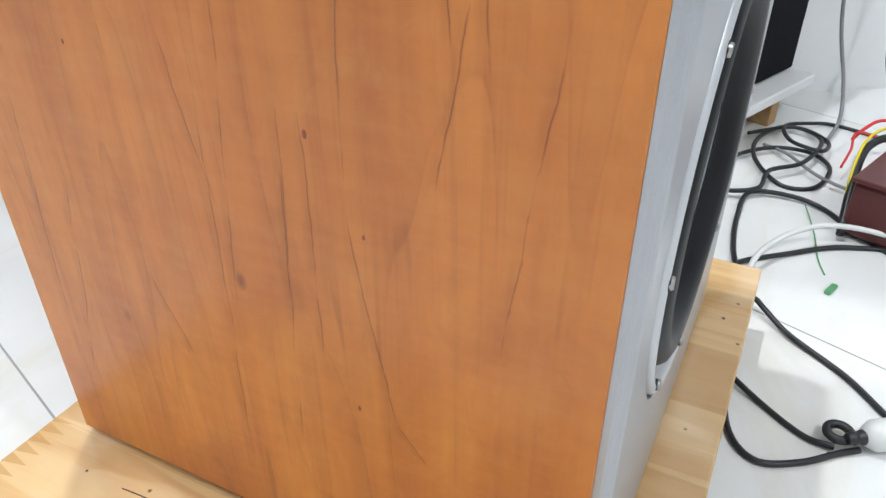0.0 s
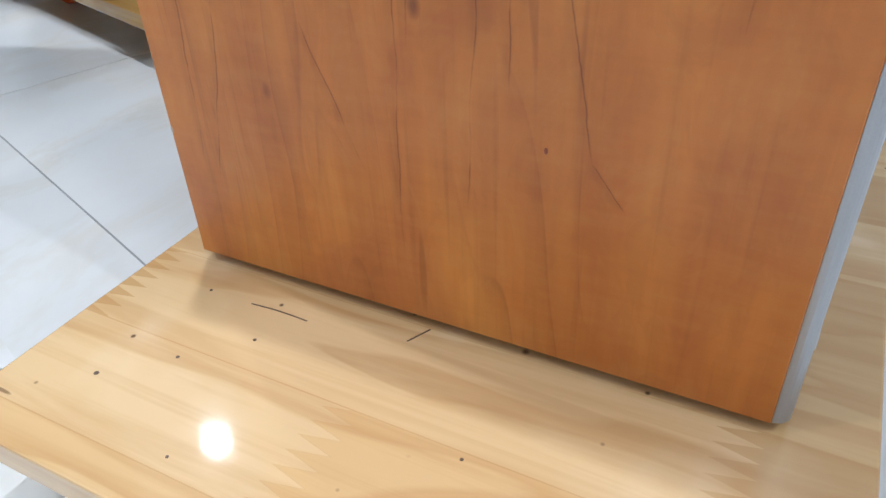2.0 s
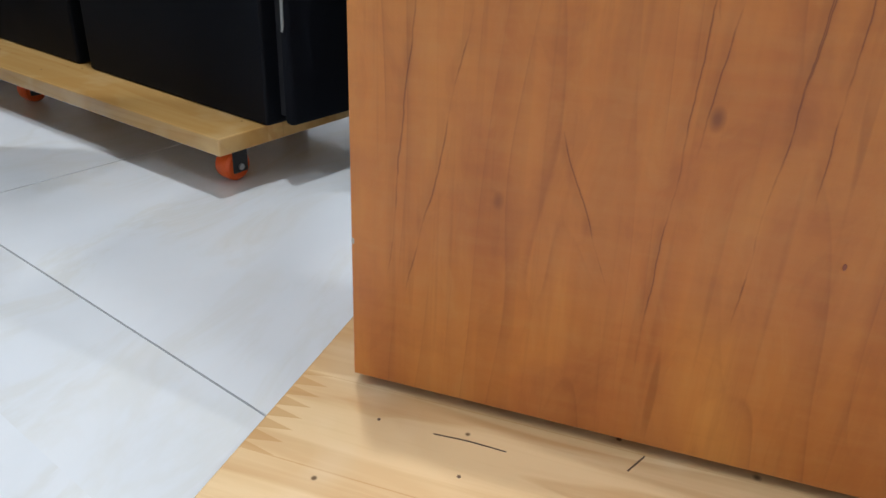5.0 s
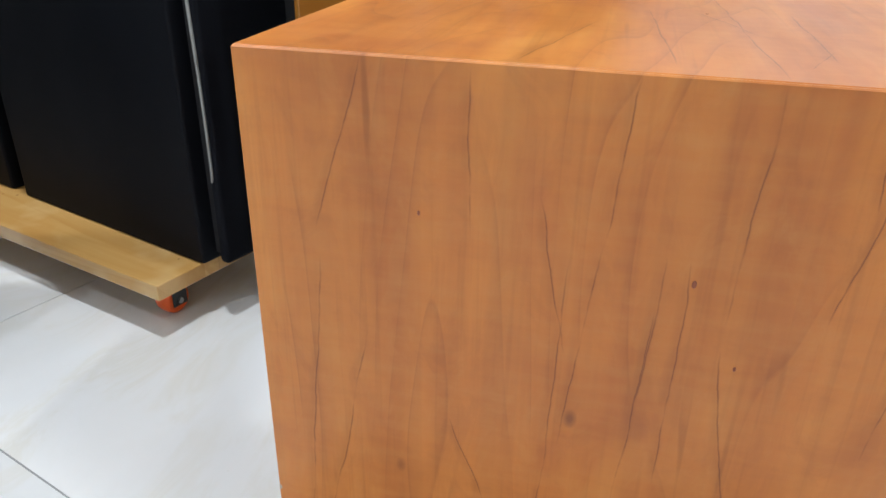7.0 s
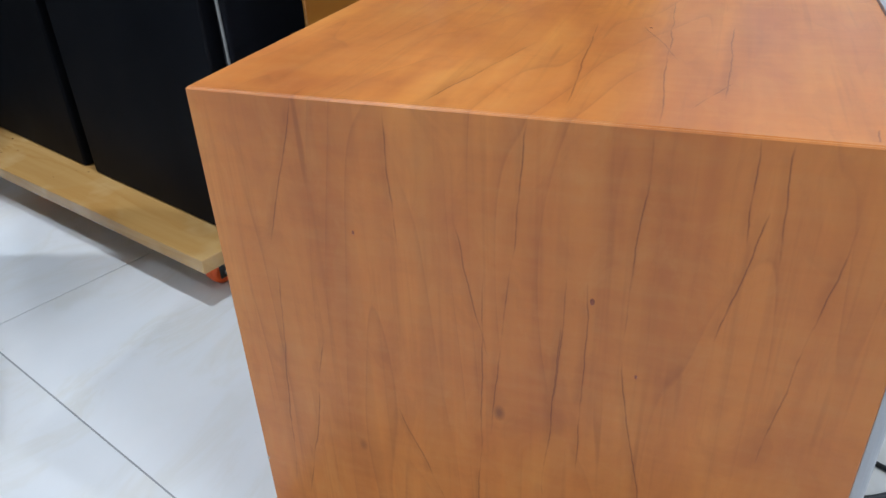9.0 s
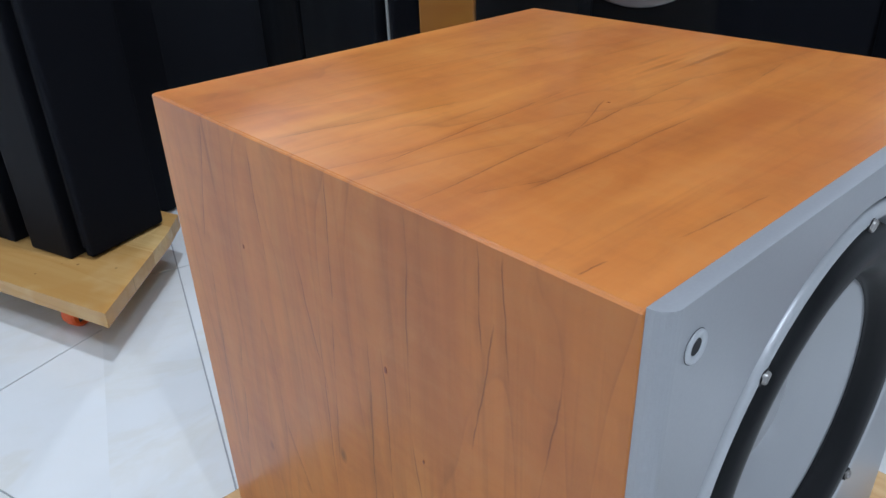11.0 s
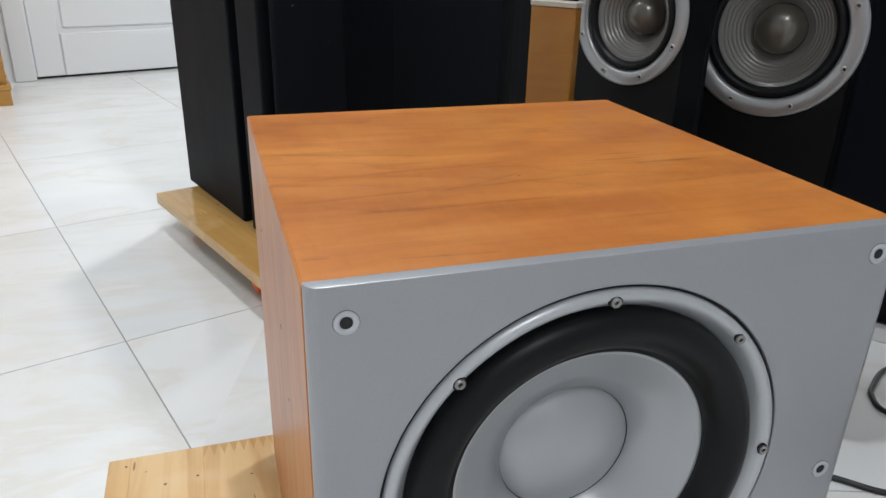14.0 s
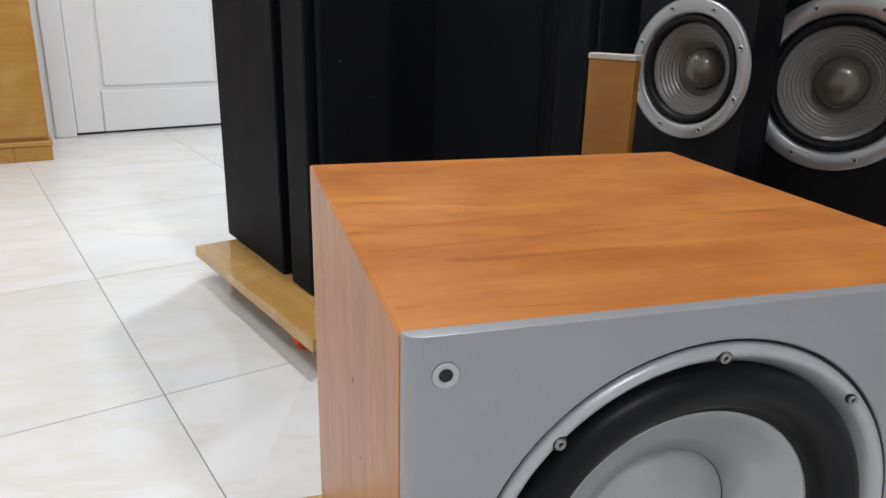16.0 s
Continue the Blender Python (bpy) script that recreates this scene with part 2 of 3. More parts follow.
def pine(name, axis, tone=1.0, gloss=0.11):
    """Varnished finger-jointed pine board, the staves along axis ('x' or 'y')."""
    s = Nodes(name, gloss, 0, 0.5)
    turn = 0 if axis == "x" else 90

    def c3(*col):
        return tuple(min(1, k * v) for k, v in zip(tone if isinstance(tone, tuple) else (tone, tone, tone * 1.1), col))

    def lengthways(k, z=1):
        return s.coords((k, 1, z) if axis == "x" else (1, k, z), (0, 0, turn))

    v = s.coords((1, 1, 0), (0, 0, turn))
    v3 = s.coords((1, 1, 1), (0, 0, turn))
    sep = s.n("ShaderNodeSeparateXYZ")
    s.link(v, sep.inputs[0])
    # finger joints: a zigzag across the stave shifts its ends
    zig = s.math("MULTIPLY", s.math("PINGPONG", s.math("MULTIPLY", sep.outputs[1], 1.0), 0.006), 4.5)
    comb = s.n("ShaderNodeCombineXYZ")
    s.link(s.math("ADD", sep.outputs[0], zig), comb.inputs[0])
    s.link(sep.outputs[1], comb.inputs[1])
    br = s.n("ShaderNodeTexBrick", Scale=1.0)
    br.inputs["Brick Width"].default_value, br.inputs["Row Height"].default_value = 0.43, 0.085
    br.inputs["Mortar Size"].default_value = 0.0005
    br.inputs["Color1"].default_value, br.inputs["Color2"].default_value = (0, 0, 0, 1), (1, 1, 1, 1)
    br.inputs["Mortar"].default_value = (0.2, 0.2, 0.2, 1)
    s.link(comb.outputs[0], br.inputs["Vector"])
    stave = s.ramp(br.outputs["Color"], [(0.0, c3(0.52, 0.305, 0.11)), (0.35, c3(0.66, 0.44, 0.20)), (0.7, c3(0.71, 0.50, 0.245)), (1.0, c3(0.66, 0.42, 0.175))])
    g = lengthways(0.05)
    grain = s.noise(g, 60, 4, 0.6, 0.5)
    col = s.mix(s.ramp(grain, [(0.38, 0.3), (0.58, 0.0)]), stave, c3(0.46, 0.24, 0.075))
    field = s.noise(lengthways(0.14), 6, 3, 0.45, 0.4)
    rings = s.ramp(s.math("FRACT", s.math("MULTIPLY", field, 12.0)), [(0.0, 0.0), (0.06, 0.32), (0.4, 0.0)])
    col = s.mix(rings, col, c3(0.44, 0.215, 0.06))
    patch = s.noise(lengthways(0.4), 7, 3, 0.5, 0.8)
    col = s.mix(s.ramp(patch, [(0.55, 0.0), (0.58, 0.28)]), col, c3(0.50, 0.255, 0.075))
    pale = s.ramp(s.noise(v3, 6, 3, 0.6), [(0.52, 0.0), (0.7, 0.4)])
    col = s.mix(pale, col, c3(0.80, 0.65, 0.41))
    for scale, size in ((26.0, 0.06), (12.0, 0.045)):
        vor = s.n("ShaderNodeTexVoronoi", Scale=scale)
        s.link(v, vor.inputs["Vector"])
        col = s.mix(s.ramp(vor.outputs["Distance"], [(size * 0.5, 0.85), (size, 0.0)]), col, (0.07, 0.035, 0.018))
    nick = s.ramp(s.noise(lengthways(0.22, 0), 34, 2, 0.5), [(0.75, 0.0), (0.76, 0.7)])
    col = s.mix(nick, col, (0.13, 0.06, 0.025))
    s.base(col)
    s.rough(s.math("ADD", s.math("MULTIPLY", s.noise(v3, 11, 4, 0.6), 0.10), gloss - 0.085))
    return s.bump(s.noise(v3, 9, 4, 0.6), 0.05, 0.003).mat


def porcelain():
    s = Nodes("polished_porcelain", 0.13, 0, 0.5)
    info = s.n("ShaderNodeObjectInfo")
    off = s.n("ShaderNodeCombineXYZ")
    r9 = s.math("MULTIPLY", info.outputs["Random"], 37.0)
    s.link(r9, off.inputs[0])
    s.link(s.math("MULTIPLY", info.outputs["Random"], 61.0), off.inputs[1])
    v = s.coords((1, 2.2, 1), (0, 0, 25), shift=off.outputs[0])
    cl = s.noise(v, 2.6, 5, 0.6, 1.3)
    vein = s.ramp(cl, [(0.40, (0.80, 0.81, 0.81)), (0.52, (0.79, 0.795, 0.785)), (0.60, (0.755, 0.745, 0.70)), (0.67, (0.80, 0.80, 0.79))])
    grey = s.ramp(s.noise(v, 1.3, 3, 0.5, 0.8), [(0.45, 0.0), (0.7, 0.5)])
    col = s.mix(grey, vein, (0.66, 0.68, 0.69))
    speck = s.ramp(s.noise(s.coords((1, 1, 1)), 55, 1), [(0.80, 0.0), (0.83, 0.25)])
    col = s.mix(speck, col, (0.45, 0.42, 0.36))
    s.base(col)
    s.rough(s.math("ADD", s.math("MULTIPLY", s.noise(s.coords((1, 1, 1)), 6, 4), 0.16), 0.07))
    return s.mat


def cloth():
    s = Nodes("black_grille_cloth", 0.85, 0, 0.15)
    v = s.coords((1, 1, 1))
    w = s.noise(v, 900, 1)
    col = s.mix(w, (0.0022, 0.003, 0.0055), (0.006, 0.0075, 0.012))
    dust = s.ramp(s.noise(v, 60, 2), [(0.78, 0.0), (0.8, 0.5)])
    col = s.mix(dust, col, (0.12, 0.12, 0.12))
    s.base(s.mix(s.noise(v, 3, 3), col, (0.004, 0.0048, 0.0075)))
    return s.bump(w, 0.25, 0.0006).mat


def brushed(name, col, rough, metal, fleck=0.08):
    s = Nodes(name, rough, metal, 0.5)
    v = s.coords((1, 1, 1))
    f = s.noise(v, 700, 2)
    big = s.noise(v, 6, 3)
    s.base(s.mix(s.math("ADD", s.math("MULTIPLY", f, 0.6), s.math("MULTIPLY", big, 0.4)), tuple(c * (1 - fleck) for c in col), tuple(c * (1 + fleck) for c in col)))
    s.rough(s.math("ADD", s.math("MULTIPLY", big, 0.12), rough - 0.06))
    return s.bump(f, 0.05, 0.0003).mat


VENEER = veneer("cherry_laminate")
SILVER = brushed("silver_grey_paint", (0.36, 0.37, 0.39), 0.32, 0.42)
SILVER_EDGE = brushed("silver_edge", (0.52, 0.54, 0.565), 0.38, 0.3)
RING = brushed("satin_ring", (0.50, 0.515, 0.535), 0.36, 0.35)
TOWER_RING = brushed("tower_ring", (0.34, 0.345, 0.35), 0.32, 0.6)
CONE = brushed("silver_cone", (0.42, 0.43, 0.445), 0.34, 0.35, 0.04)
RUBBER = plain("black_rubber", (0.0032, 0.0038, 0.0052), 0.42, vary=0.2, scale=20, spec=0.22)
# Near-black for openings and grooves: their shade is put into the colour.
DARK = plain("recess_shade", (0.01, 0.01, 0.012), 0.7)
STEEL = brushed("screw_steel", (0.35, 0.34, 0.33), 0.35, 0.9)
BLACK_VINYL = plain("black_wood_vinyl", (0.0021, 0.0031, 0.0056), 0.65, vary=0.3, scale=60, bump=0.15, spec=0.16)
BLACK_SATIN = plain("black_satin_vinyl", (0.0032, 0.0036, 0.0046), 0.5, vary=0.25, scale=90, bump=0.25, spec=0.15)
DARK_KNOT = plain("dark_knot", (0.10, 0.055, 0.028), 0.5)
CLOTH = cloth()
PINE_Y = pine("varnished_pine_lengthways", "y", 1.0, 0.092)
PINE_X = pine("varnished_pine_crossways", "x", (1.0, 0.95, 0.78), 0.16)
HONEY = pine("honey_varnished_wood", "x", (0.74, 0.58, 0.28), 0.3)
AMBER = pine("amber_board", "x", (0.50, 0.34, 0.09), 0.4)
PINE_RAW = pine("bare_pine", "x", 0.86, 0.5)
PORCELAIN = porcelain()
GROUT = plain("grey_grout", (0.33, 0.34, 0.34), 0.85, scale=80)
ORANGE = plain("orange_polyurethane", (0.75, 0.11, 0.012), 0.4, vary=0.15)
WALL_PAINT = plain("white_wall_paint", (0.80, 0.81, 0.82), 0.6, vary=0.03, scale=8)
DOOR_PAINT = plain("white_door_paint", (0.78, 0.79, 0.80), 0.4, vary=0.03, scale=6)
CEILING_PAINT = plain("ceiling_paint", (0.84, 0.84, 0.84), 0.8, vary=0.03, scale=6)
CABLE_BLACK = plain("black_cable_rubber", (0.012, 0.014, 0.016), 0.42)
CABLE_WHITE = plain("white_cable", (0.72, 0.73, 0.72), 0.4)
CABLE_GREY = plain("grey_cable", (0.22, 0.22, 0.24), 0.5)
CABLE_RED = plain("red_wire", (0.65, 0.03, 0.03), 0.4)
CABLE_YELLOW = plain("yellow_tape", (0.75, 0.6, 0.02), 0.45)
CABLE_GREEN = plain("green_wire", (0.10, 0.33, 0.15), 0.5)
MAROON = plain("maroon_metal_case", (0.10, 0.018, 0.018), 0.42, vary=0.2, scale=12)
CONE_GREY = brushed("grey_paper_cone", (0.21, 0.205, 0.195), 0.36, 0.4)
CAP_GREY = brushed("dark_dust_cap", (0.13, 0.12, 0.105), 0.25, 0.45)
PALE_TAPE = plain("pale_scratch", (0.28, 0.29, 0.28), 0.6)
VENEER_KNOT = plain("veneer_knot", (0.22, 0.055, 0.022), 0.4)
PALE_EDGE = plain("pale_laminate_edge", (0.42, 0.39, 0.34), 0.5)
LAMP_GLOW = Nodes("lamp_glow", 0.5)
LAMP_GLOW.b.inputs["Emission Color"].default_value = (0.95, 0.98, 1, 1)
LAMP_GLOW.b.inputs["Emission Strength"].default_value = 12
LAMP_GLOW = LAMP_GLOW.mat


# ---------- room ----------
A18 = radians(18)
DIR = Vector((math.cos(A18), math.sin(A18), 0))
WALL_AT = Vector((-0.80, 3.66, FLOOR))
mw = Matrix.Translation(WALL_AT) @ Matrix.Rotation(A18, 4, "Z")      # local x along the wall, y away from the room
DOOR_W, DOOR_H = 0.86, 2.05

wall = part("wall_north", box(-3.2, -0.05, 0, 0.12, 0, 2.75), WALL_PAINT, m=mw)
tagged(wall, "white painted wall beside the door", "wall", kind="structure")
wall = part("wall_north_east", box(DOOR_W + 0.05, 4.4, 0, 0.12, 0, 2.75), WALL_PAINT, m=mw)
tagged(wall, "white painted wall behind the speakers", "wall", kind="structure")
wall = part("wall_north_lintel", box(-0.05, DOOR_W + 0.05, 0, 0.12, DOOR_H + 0.05, 2.75), WALL_PAINT, m=mw)
tagged(wall, "white painted wall above the door", "wall", kind="structure")

door = thing("door_1", "closed white panelled door with a dark gap below", "door", mw, kind="structure")
part("door_leaf", box(0.002, DOOR_W - 0.002, 0.035, 0.07, 0.012, DOOR_H), DOOR_PAINT, door)
for x0, x1, z0, z1 in ((0, 0.13, 0.012, DOOR_H), (DOOR_W - 0.13, DOOR_W, 0.012, DOOR_H), (0.13, DOOR_W - 0.13, 0.012, 0.215),
                       (0.13, DOOR_W - 0.13, 1.0, 1.13), (0.13, DOOR_W - 0.13, DOOR_H - 0.13, DOOR_H)):
    part("rail", box(x0 + 0.003, x1 - 0.003, 0.021, 0.036, z0, z1 - 0.003, 0.004, 1), DOOR_PAINT, door)
for z0, z1 in ((0.215, 1.0), (1.13, DOOR_H - 0.13)):
    part("panel_moulding", box(0.15, DOOR_W - 0.15, 0.026, 0.0355, z0 + 0.02, z1 - 0.02, 0.006, 1), DOOR_PAINT, door)
part("door_frame", box(-0.10, -0.004, -0.014, 0.119, 0, DOOR_H + 0.06, 0.005, 1), DOOR_PAINT, door, "white door frame")
part("door_frame", box(DOOR_W + 0.004, DOOR_W + 0.10, -0.014, 0.119, 0, DOOR_H + 0.06, 0.005, 1), DOOR_PAINT, door, "white door frame")
part("door_frame", box(-0.10, DOOR_W + 0.10, -0.015, 0.118, DOOR_H + 0.004, DOOR_H + 0.10, 0.005, 1), DOOR_PAINT, door, "white door frame")
# Dark strip in the slit; the shade below the door is painted.
part("threshold_shade", box(0, DOOR_W, 0.05, 0.119, -0.002, 0.011), DARK, door)

for nm, x0, x1, y0, y1 in (("wall_west", -2.72, -2.6, -2.6, 5.2), ("wall_east", 2.6, 2.72, -2.6, 5.2), ("wall_south", -2.72, 2.72, -2.72, -2.6)):
    w = part(nm, box(x0, x1, y0, y1, FLOOR, CEIL), WALL_PAINT)
    tagged(w, "plain white painted wall of the room", "wall", kind="structure")
# the short partition behind the cable heap
mp = Matrix.Translation((1.30, 0.03, FLOOR)) @ Matrix.Rotation(radians(-57), 4, "Z")
w = part("wall_partition", box(-0.25, 1.6, 0.0, 0.12, 0, 2.75), WALL_PAINT, m=mp)
tagged(w, "white painted wall behind the heap of cables", "wall", kind="structure")
ceil = part("ceiling", box(-2.72, 2.72, -2.72, 5.2, CEIL, CEIL + 0.1), CEILING_PAINT)
tagged(ceil, "white painted ceiling with round downlights", "ceiling", kind="structure")
for lx, ly, _ in LAMPS:
    d = thing("downlight", "unseen round white ceiling downlight, switched on", "lamp", pose(lx, ly, CEIL), "ceiling downlights")
    part("trim_ring", lathe([(0.0505, -0.001), (0.075, -0.001), (0.075, -0.008), (0.062, -0.014), (0.0505, -0.010), (0.0505, -0.001)], 40), DOOR_PAINT, d)
    part("diffuser", lathe([(0.0, -0.002), (0.050, -0.002), (0.050, -0.006), (0.0, -0.006)], 32), LAMP_GLOW, d)


# ---------- the subwoofer ----------
W, D, H = 0.419, 0.415, 0.42
sub = thing("subwoofer", "cherry wood-print subwoofer cabinet with silver front on a board", "loudspeaker")
TH = 0.018
part("side_panel", box(0, TH, 0, D, 0, H, 0.0008, 1), VENEER, sub)
part("side_panel", box(W - TH, W, 0, D, 0, H, 0.0008, 1), VENEER, sub)
part("top_panel", box(0.0012, W - 0.0012, 0.0, D - 0.0006, H - TH, H + 0.0006, 0.0007, 1), VENEER, sub)
part("bottom_panel", box(TH, W - TH, 0.002, D - 0.002, 0, TH), VENEER, sub)
part("back_panel", box(TH, W - TH, D - TH, D - 0.002, TH, H - TH), VENEER, sub)
for fx in (0.03, W - 0.03):
    for fy in (0.03, D - 0.03):
        part("foot", lathe([(0, -0.008), (0.014, -0.008), (0.016, -0.004), (0.016, 0.0), (0, 0.0)], 20), RUBBER, sub, m=pose(fx, fy, 0))

CX, CZ, RO = 0.1900, 0.2490, 0.1515           # woofer axis and cut-out
FY = -0.0095                                  # front of the baffle


def baffle():
    """The front plate: a rectangle with a sloping rim and a round hole."""
    bm = bmesh.new()
    n = 96
    x0, x1, z0, z1 = 0.0008, W - 0.0008, 0.001, H + 0.0024
    rim = [(0.0088 * (1 - math.sin(radians(q))), 0.0004 * (1 - math.sin(radians(q))), FY + 0.0080 * (1 - math.cos(radians(q)))) for q in (0, 15, 30, 45, 60, 75, 90)]

    def edge_point(a, ix, iz):
        dx, dz = math.cos(a), math.sin(a)
        k = 1e9
        for lim, comp, c in ((x1 - ix, dx, CX), (x0 + ix, dx, CX), (z1 - iz, dz, CZ), (z0 + iz, dz, CZ)):
            if abs(comp) > 1e-9 and (lim - c) / comp > 0:
                k = min(k, (lim - c) / comp)
        return CX + dx * k, CZ + dz * k

    angs = [2 * math.pi * i / n for i in range(n)]
    for ix, iz, _ in rim:
        for cx, cz in ((x1 - ix, z1 - iz), (x0 + ix, z1 - iz), (x0 + ix, z0 + iz), (x1 - ix, z0 + iz)):
            angs.append(math.atan2(cz - CZ, cx - CX) % (2 * math.pi))
    angs = sorted(set(round(a, 6) for a in angs))
    rings = []
    for kind in ("back_hole", "hole_deep", "hole", "hole_lip", *rim, "outer_back", "back_hole"):
        ring = []
        for a in angs:
            if isinstance(kind, tuple):
                x, z = edge_point(a, kind[0], kind[1])
                y = kind[2]
            elif kind == "outer_back":
                x, z = edge_point(a, 0.0, 0.0)
                y = -0.0002
            else:
                r = RO + (0.0008 if kind == "hole_lip" else 0)
                x, z = CX + r * math.cos(a), CZ + r * math.sin(a)
                y = {"back_hole": -0.0002, "hole_deep": -0.0012, "hole": FY + 0.0008, "hole_lip": FY}[kind]
            ring.append(bm.verts.new((x, y, z)))
        rings.append(ring)
    for a, b in zip(rings, rings[1:]):
        for i in range(len(angs)):
            j = (i + 1) % len(angs)
            bm.faces.new((a[i], a[j], b[j], b[i]))
    bmesh.ops.remove_doubles(bm, verts=bm.verts, dist=1e-6)
    return bm


front = part("front_baffle", baffle(), SILVER, sub, "silver-grey front plate with bevelled rim")
TO_FRONT = Matrix.Rotation(radians(90), 4, "X")           # lathe axis z becomes -y, towards the viewer
for hx, hz in ((0.0228, 0.3992), (0.3960, 0.4000), (0.3970, 0.214), (0.0228, 0.05)):
    sock = part("grille_socket", lathe([(0.0037, 0.0), (0.0040, 0.0006), (0.0050, 0.0012), (0.0068, 0.0012), (0.0075, 0.0006), (0.0075, -0.001)], 32), SILVER_EDGE, front,
                "pale grille socket", m=Matrix.Translation((hx, FY, hz)) @ TO_FRONT, smooth=True)
    # Flat dark disc on the solid plate, painting the shade of a bore.
    part("bore_shade", lathe([(0, 0.0001), (0.0038, 0.0001), (0.0038, 0.0004), (0, 0.0004)], 20), DARK, sock)
    part("socket_seam", lathe([(0.0074, 0.0001), (0.0078, 0.0001)], 32), DARK, sock)
woof = Matrix.Translation((CX, FY, CZ)) @ TO_FRONT
driver = part("woofer", lathe([(0.1285, -0.020), (0.1285, -0.0120), (0.1325, -0.0105), (0.1355, -0.0068), (0.1385, -0.0020), (0.1412, 0.0013), (0.1440, 0.0027), (0.1465, 0.0022), (0.1483, 0.0006),
                             (0.1491, -0.0014), (0.1491, -0.020), (0.1285, -0.020)], 128), RING, sub, "satin silver driver ring dished inward", woof, smooth=True)
part("surround", lathe([(0.1300, -0.016), (0.1330, -0.0100), (0.1318, -0.0030), (0.1275, 0.0024), (0.1215, 0.0046), (0.1150, 0.0038), (0.1085, 0.0000), (0.1035, -0.0058), (0.1010, -0.0105),
                        (0.0990, -0.0117), (0.0974, -0.0117), (0.0974, -0.017)], 128), RUBBER, driver, "thick black rubber surround", smooth=True)
part("cone", lathe([(0.0978, -0.0140), (0.0972, -0.0121), (0.0945, -0.0130), (0.085, -0.0190), (0.070, -0.0290), (0.0523, -0.0405), (0.0523, -0.045)], 128), CONE, driver, "smooth silver cone", smooth=True)
part("cap_groove", lathe([(0.0525, -0.0407), (0.0520, -0.0413), (0.0518, -0.0445)], 96), DARK, driver, smooth=True)
part("dust_cap", lathe([(0.0519, -0.0417), (0.0500, -0.0398), (0.044, -0.0357), (0.034, -0.0313), (0.020, -0.0277), (0.008, -0.0263), (0, -0.0261)], 96), CONE, driver, "large silver dome", smooth=True)
# Flat dark ring that paints the shade in the gap round the driver.
part("basket_gap_shade", lathe([(0.1490, -0.0030), (0.1516, -0.0030)], 96), DARK, driver)
part("basket_back", lathe([(0.0, -0.052), (0.134, -0.052), (0.134, -0.0185)], 48), DARK, driver)
for k in range(8):
    a = radians(90 + 45 * k)
    tilt = Matrix.Rotation(a, 4, "Z") @ Matrix.Translation((0.1420, 0, 0.0026)) @ Matrix.Rotation(radians(-8), 4, "Y")
    # The pocket and the hex hole are dark discs with their shade painted in.
    pocket = part("pocket_shade", lathe([(0, 0.0003), (0.0040, 0.0003), (0.0043, -0.001)], 24), DARK, driver, "dark disc painted as the shaded bolt pocket", m=tilt @ Matrix.Diagonal((0.85, 1.2, 1, 1)))
    bolt = part("bolt", lathe([(0.0016, 0.0006), (0.0019, 0.0019), (0.0030, 0.0021), (0.0035, 0.0014), (0.0036, -0.002)], 20), STEEL, driver, m=tilt, smooth=True)
    part("hex_shade", lathe([(0, 0.0009), (0.0018, 0.0009)], 6), DARK, bolt)


# ---------- the board under the subwoofer ----------
def caster(parent, m, wheel_mat, h=0.062):
    """Twin-plate swivel caster; top at local z = 0."""
    c = part("caster", box(-0.024, 0.024, -0.022, 0.022, -0.004, 0, 0.001, 1), STEEL, parent, "small caster", m)
    for sx in (-0.0165, 0.0165):
        part("fork", box(sx - 0.0015, sx + 0.0015, -0.012, 0.014, -h + 0.014, -0.003, 0.001, 1), CABLE_BLACK, c)
    r = 0.023
    part("wheel", lathe([(0.004, -0.0145), (r - 0.005, -0.0145), (r - 0.001, -0.011), (r, -0.005), (r, 0.005), (r - 0.001, 0.011), (r - 0.005, 0.0145), (0.004, 0.0145)], 36),
         wheel_mat, c, "bright orange wheel", Matrix.Translation((0, 0, -h + r)) @ Matrix.Rotation(radians(90), 4, "Y"), smooth=False)
    part("axle", lathe([(0, -0.021), (0.0045, -0.021), (0.0045, 0.021), (0, 0.021)], 14), STEEL, c, "", Matrix.Translation((0, 0, -h + r)) @ Matrix.Rotation(radians(90), 4, "Y"))


BX0, BX1, BY0, BY1 = -0.196, 0.503, -0.057, 0.454
board = thing("dolly_board", "varnished pine board on casters carrying the subwoofer", "dolly")
part("board", box(BX0, BX1, BY0, BY1, -0.033, -0.008, 0.002, 2), PINE_Y, board)
for cx in (BX0 + 0.07, BX1 - 0.07):
    for cy in (BY0 + 0.06, BY1 - 0.06):
        caster(board, pose(cx, cy, -0.033), ORANGE)


# ---------- tall black speakers on their dollies ----------
def grilled_speaker(name, corner, angle, width, depth, height, base, label, group):
    """corner: front corner in plan; local x along the front, y into the depth."""
    m = Matrix.Translation((corner[0], corner[1], base)) @ Matrix.Rotation(radians(angle), 4, "Z")
    sp = thing(name, label, "loudspeaker", m, group)
    part("cabinet", box(0.004, width - 0.004, 0.028, depth, 0, height, 0.006, 3), BLACK_VINYL, sp)
    part("grille", box(0, width, 0, 0.019, 0.004, height - 0.01, 0.006, 3), CLOTH, sp, "black cloth grille")
    # Added dark filler that stops light showing through behind the grille.
    part("gap_filler", box(0.018, width - 0.018, 0.018, 0.030, 0.012, height - 0.02), DARK, sp)
    return sp, m


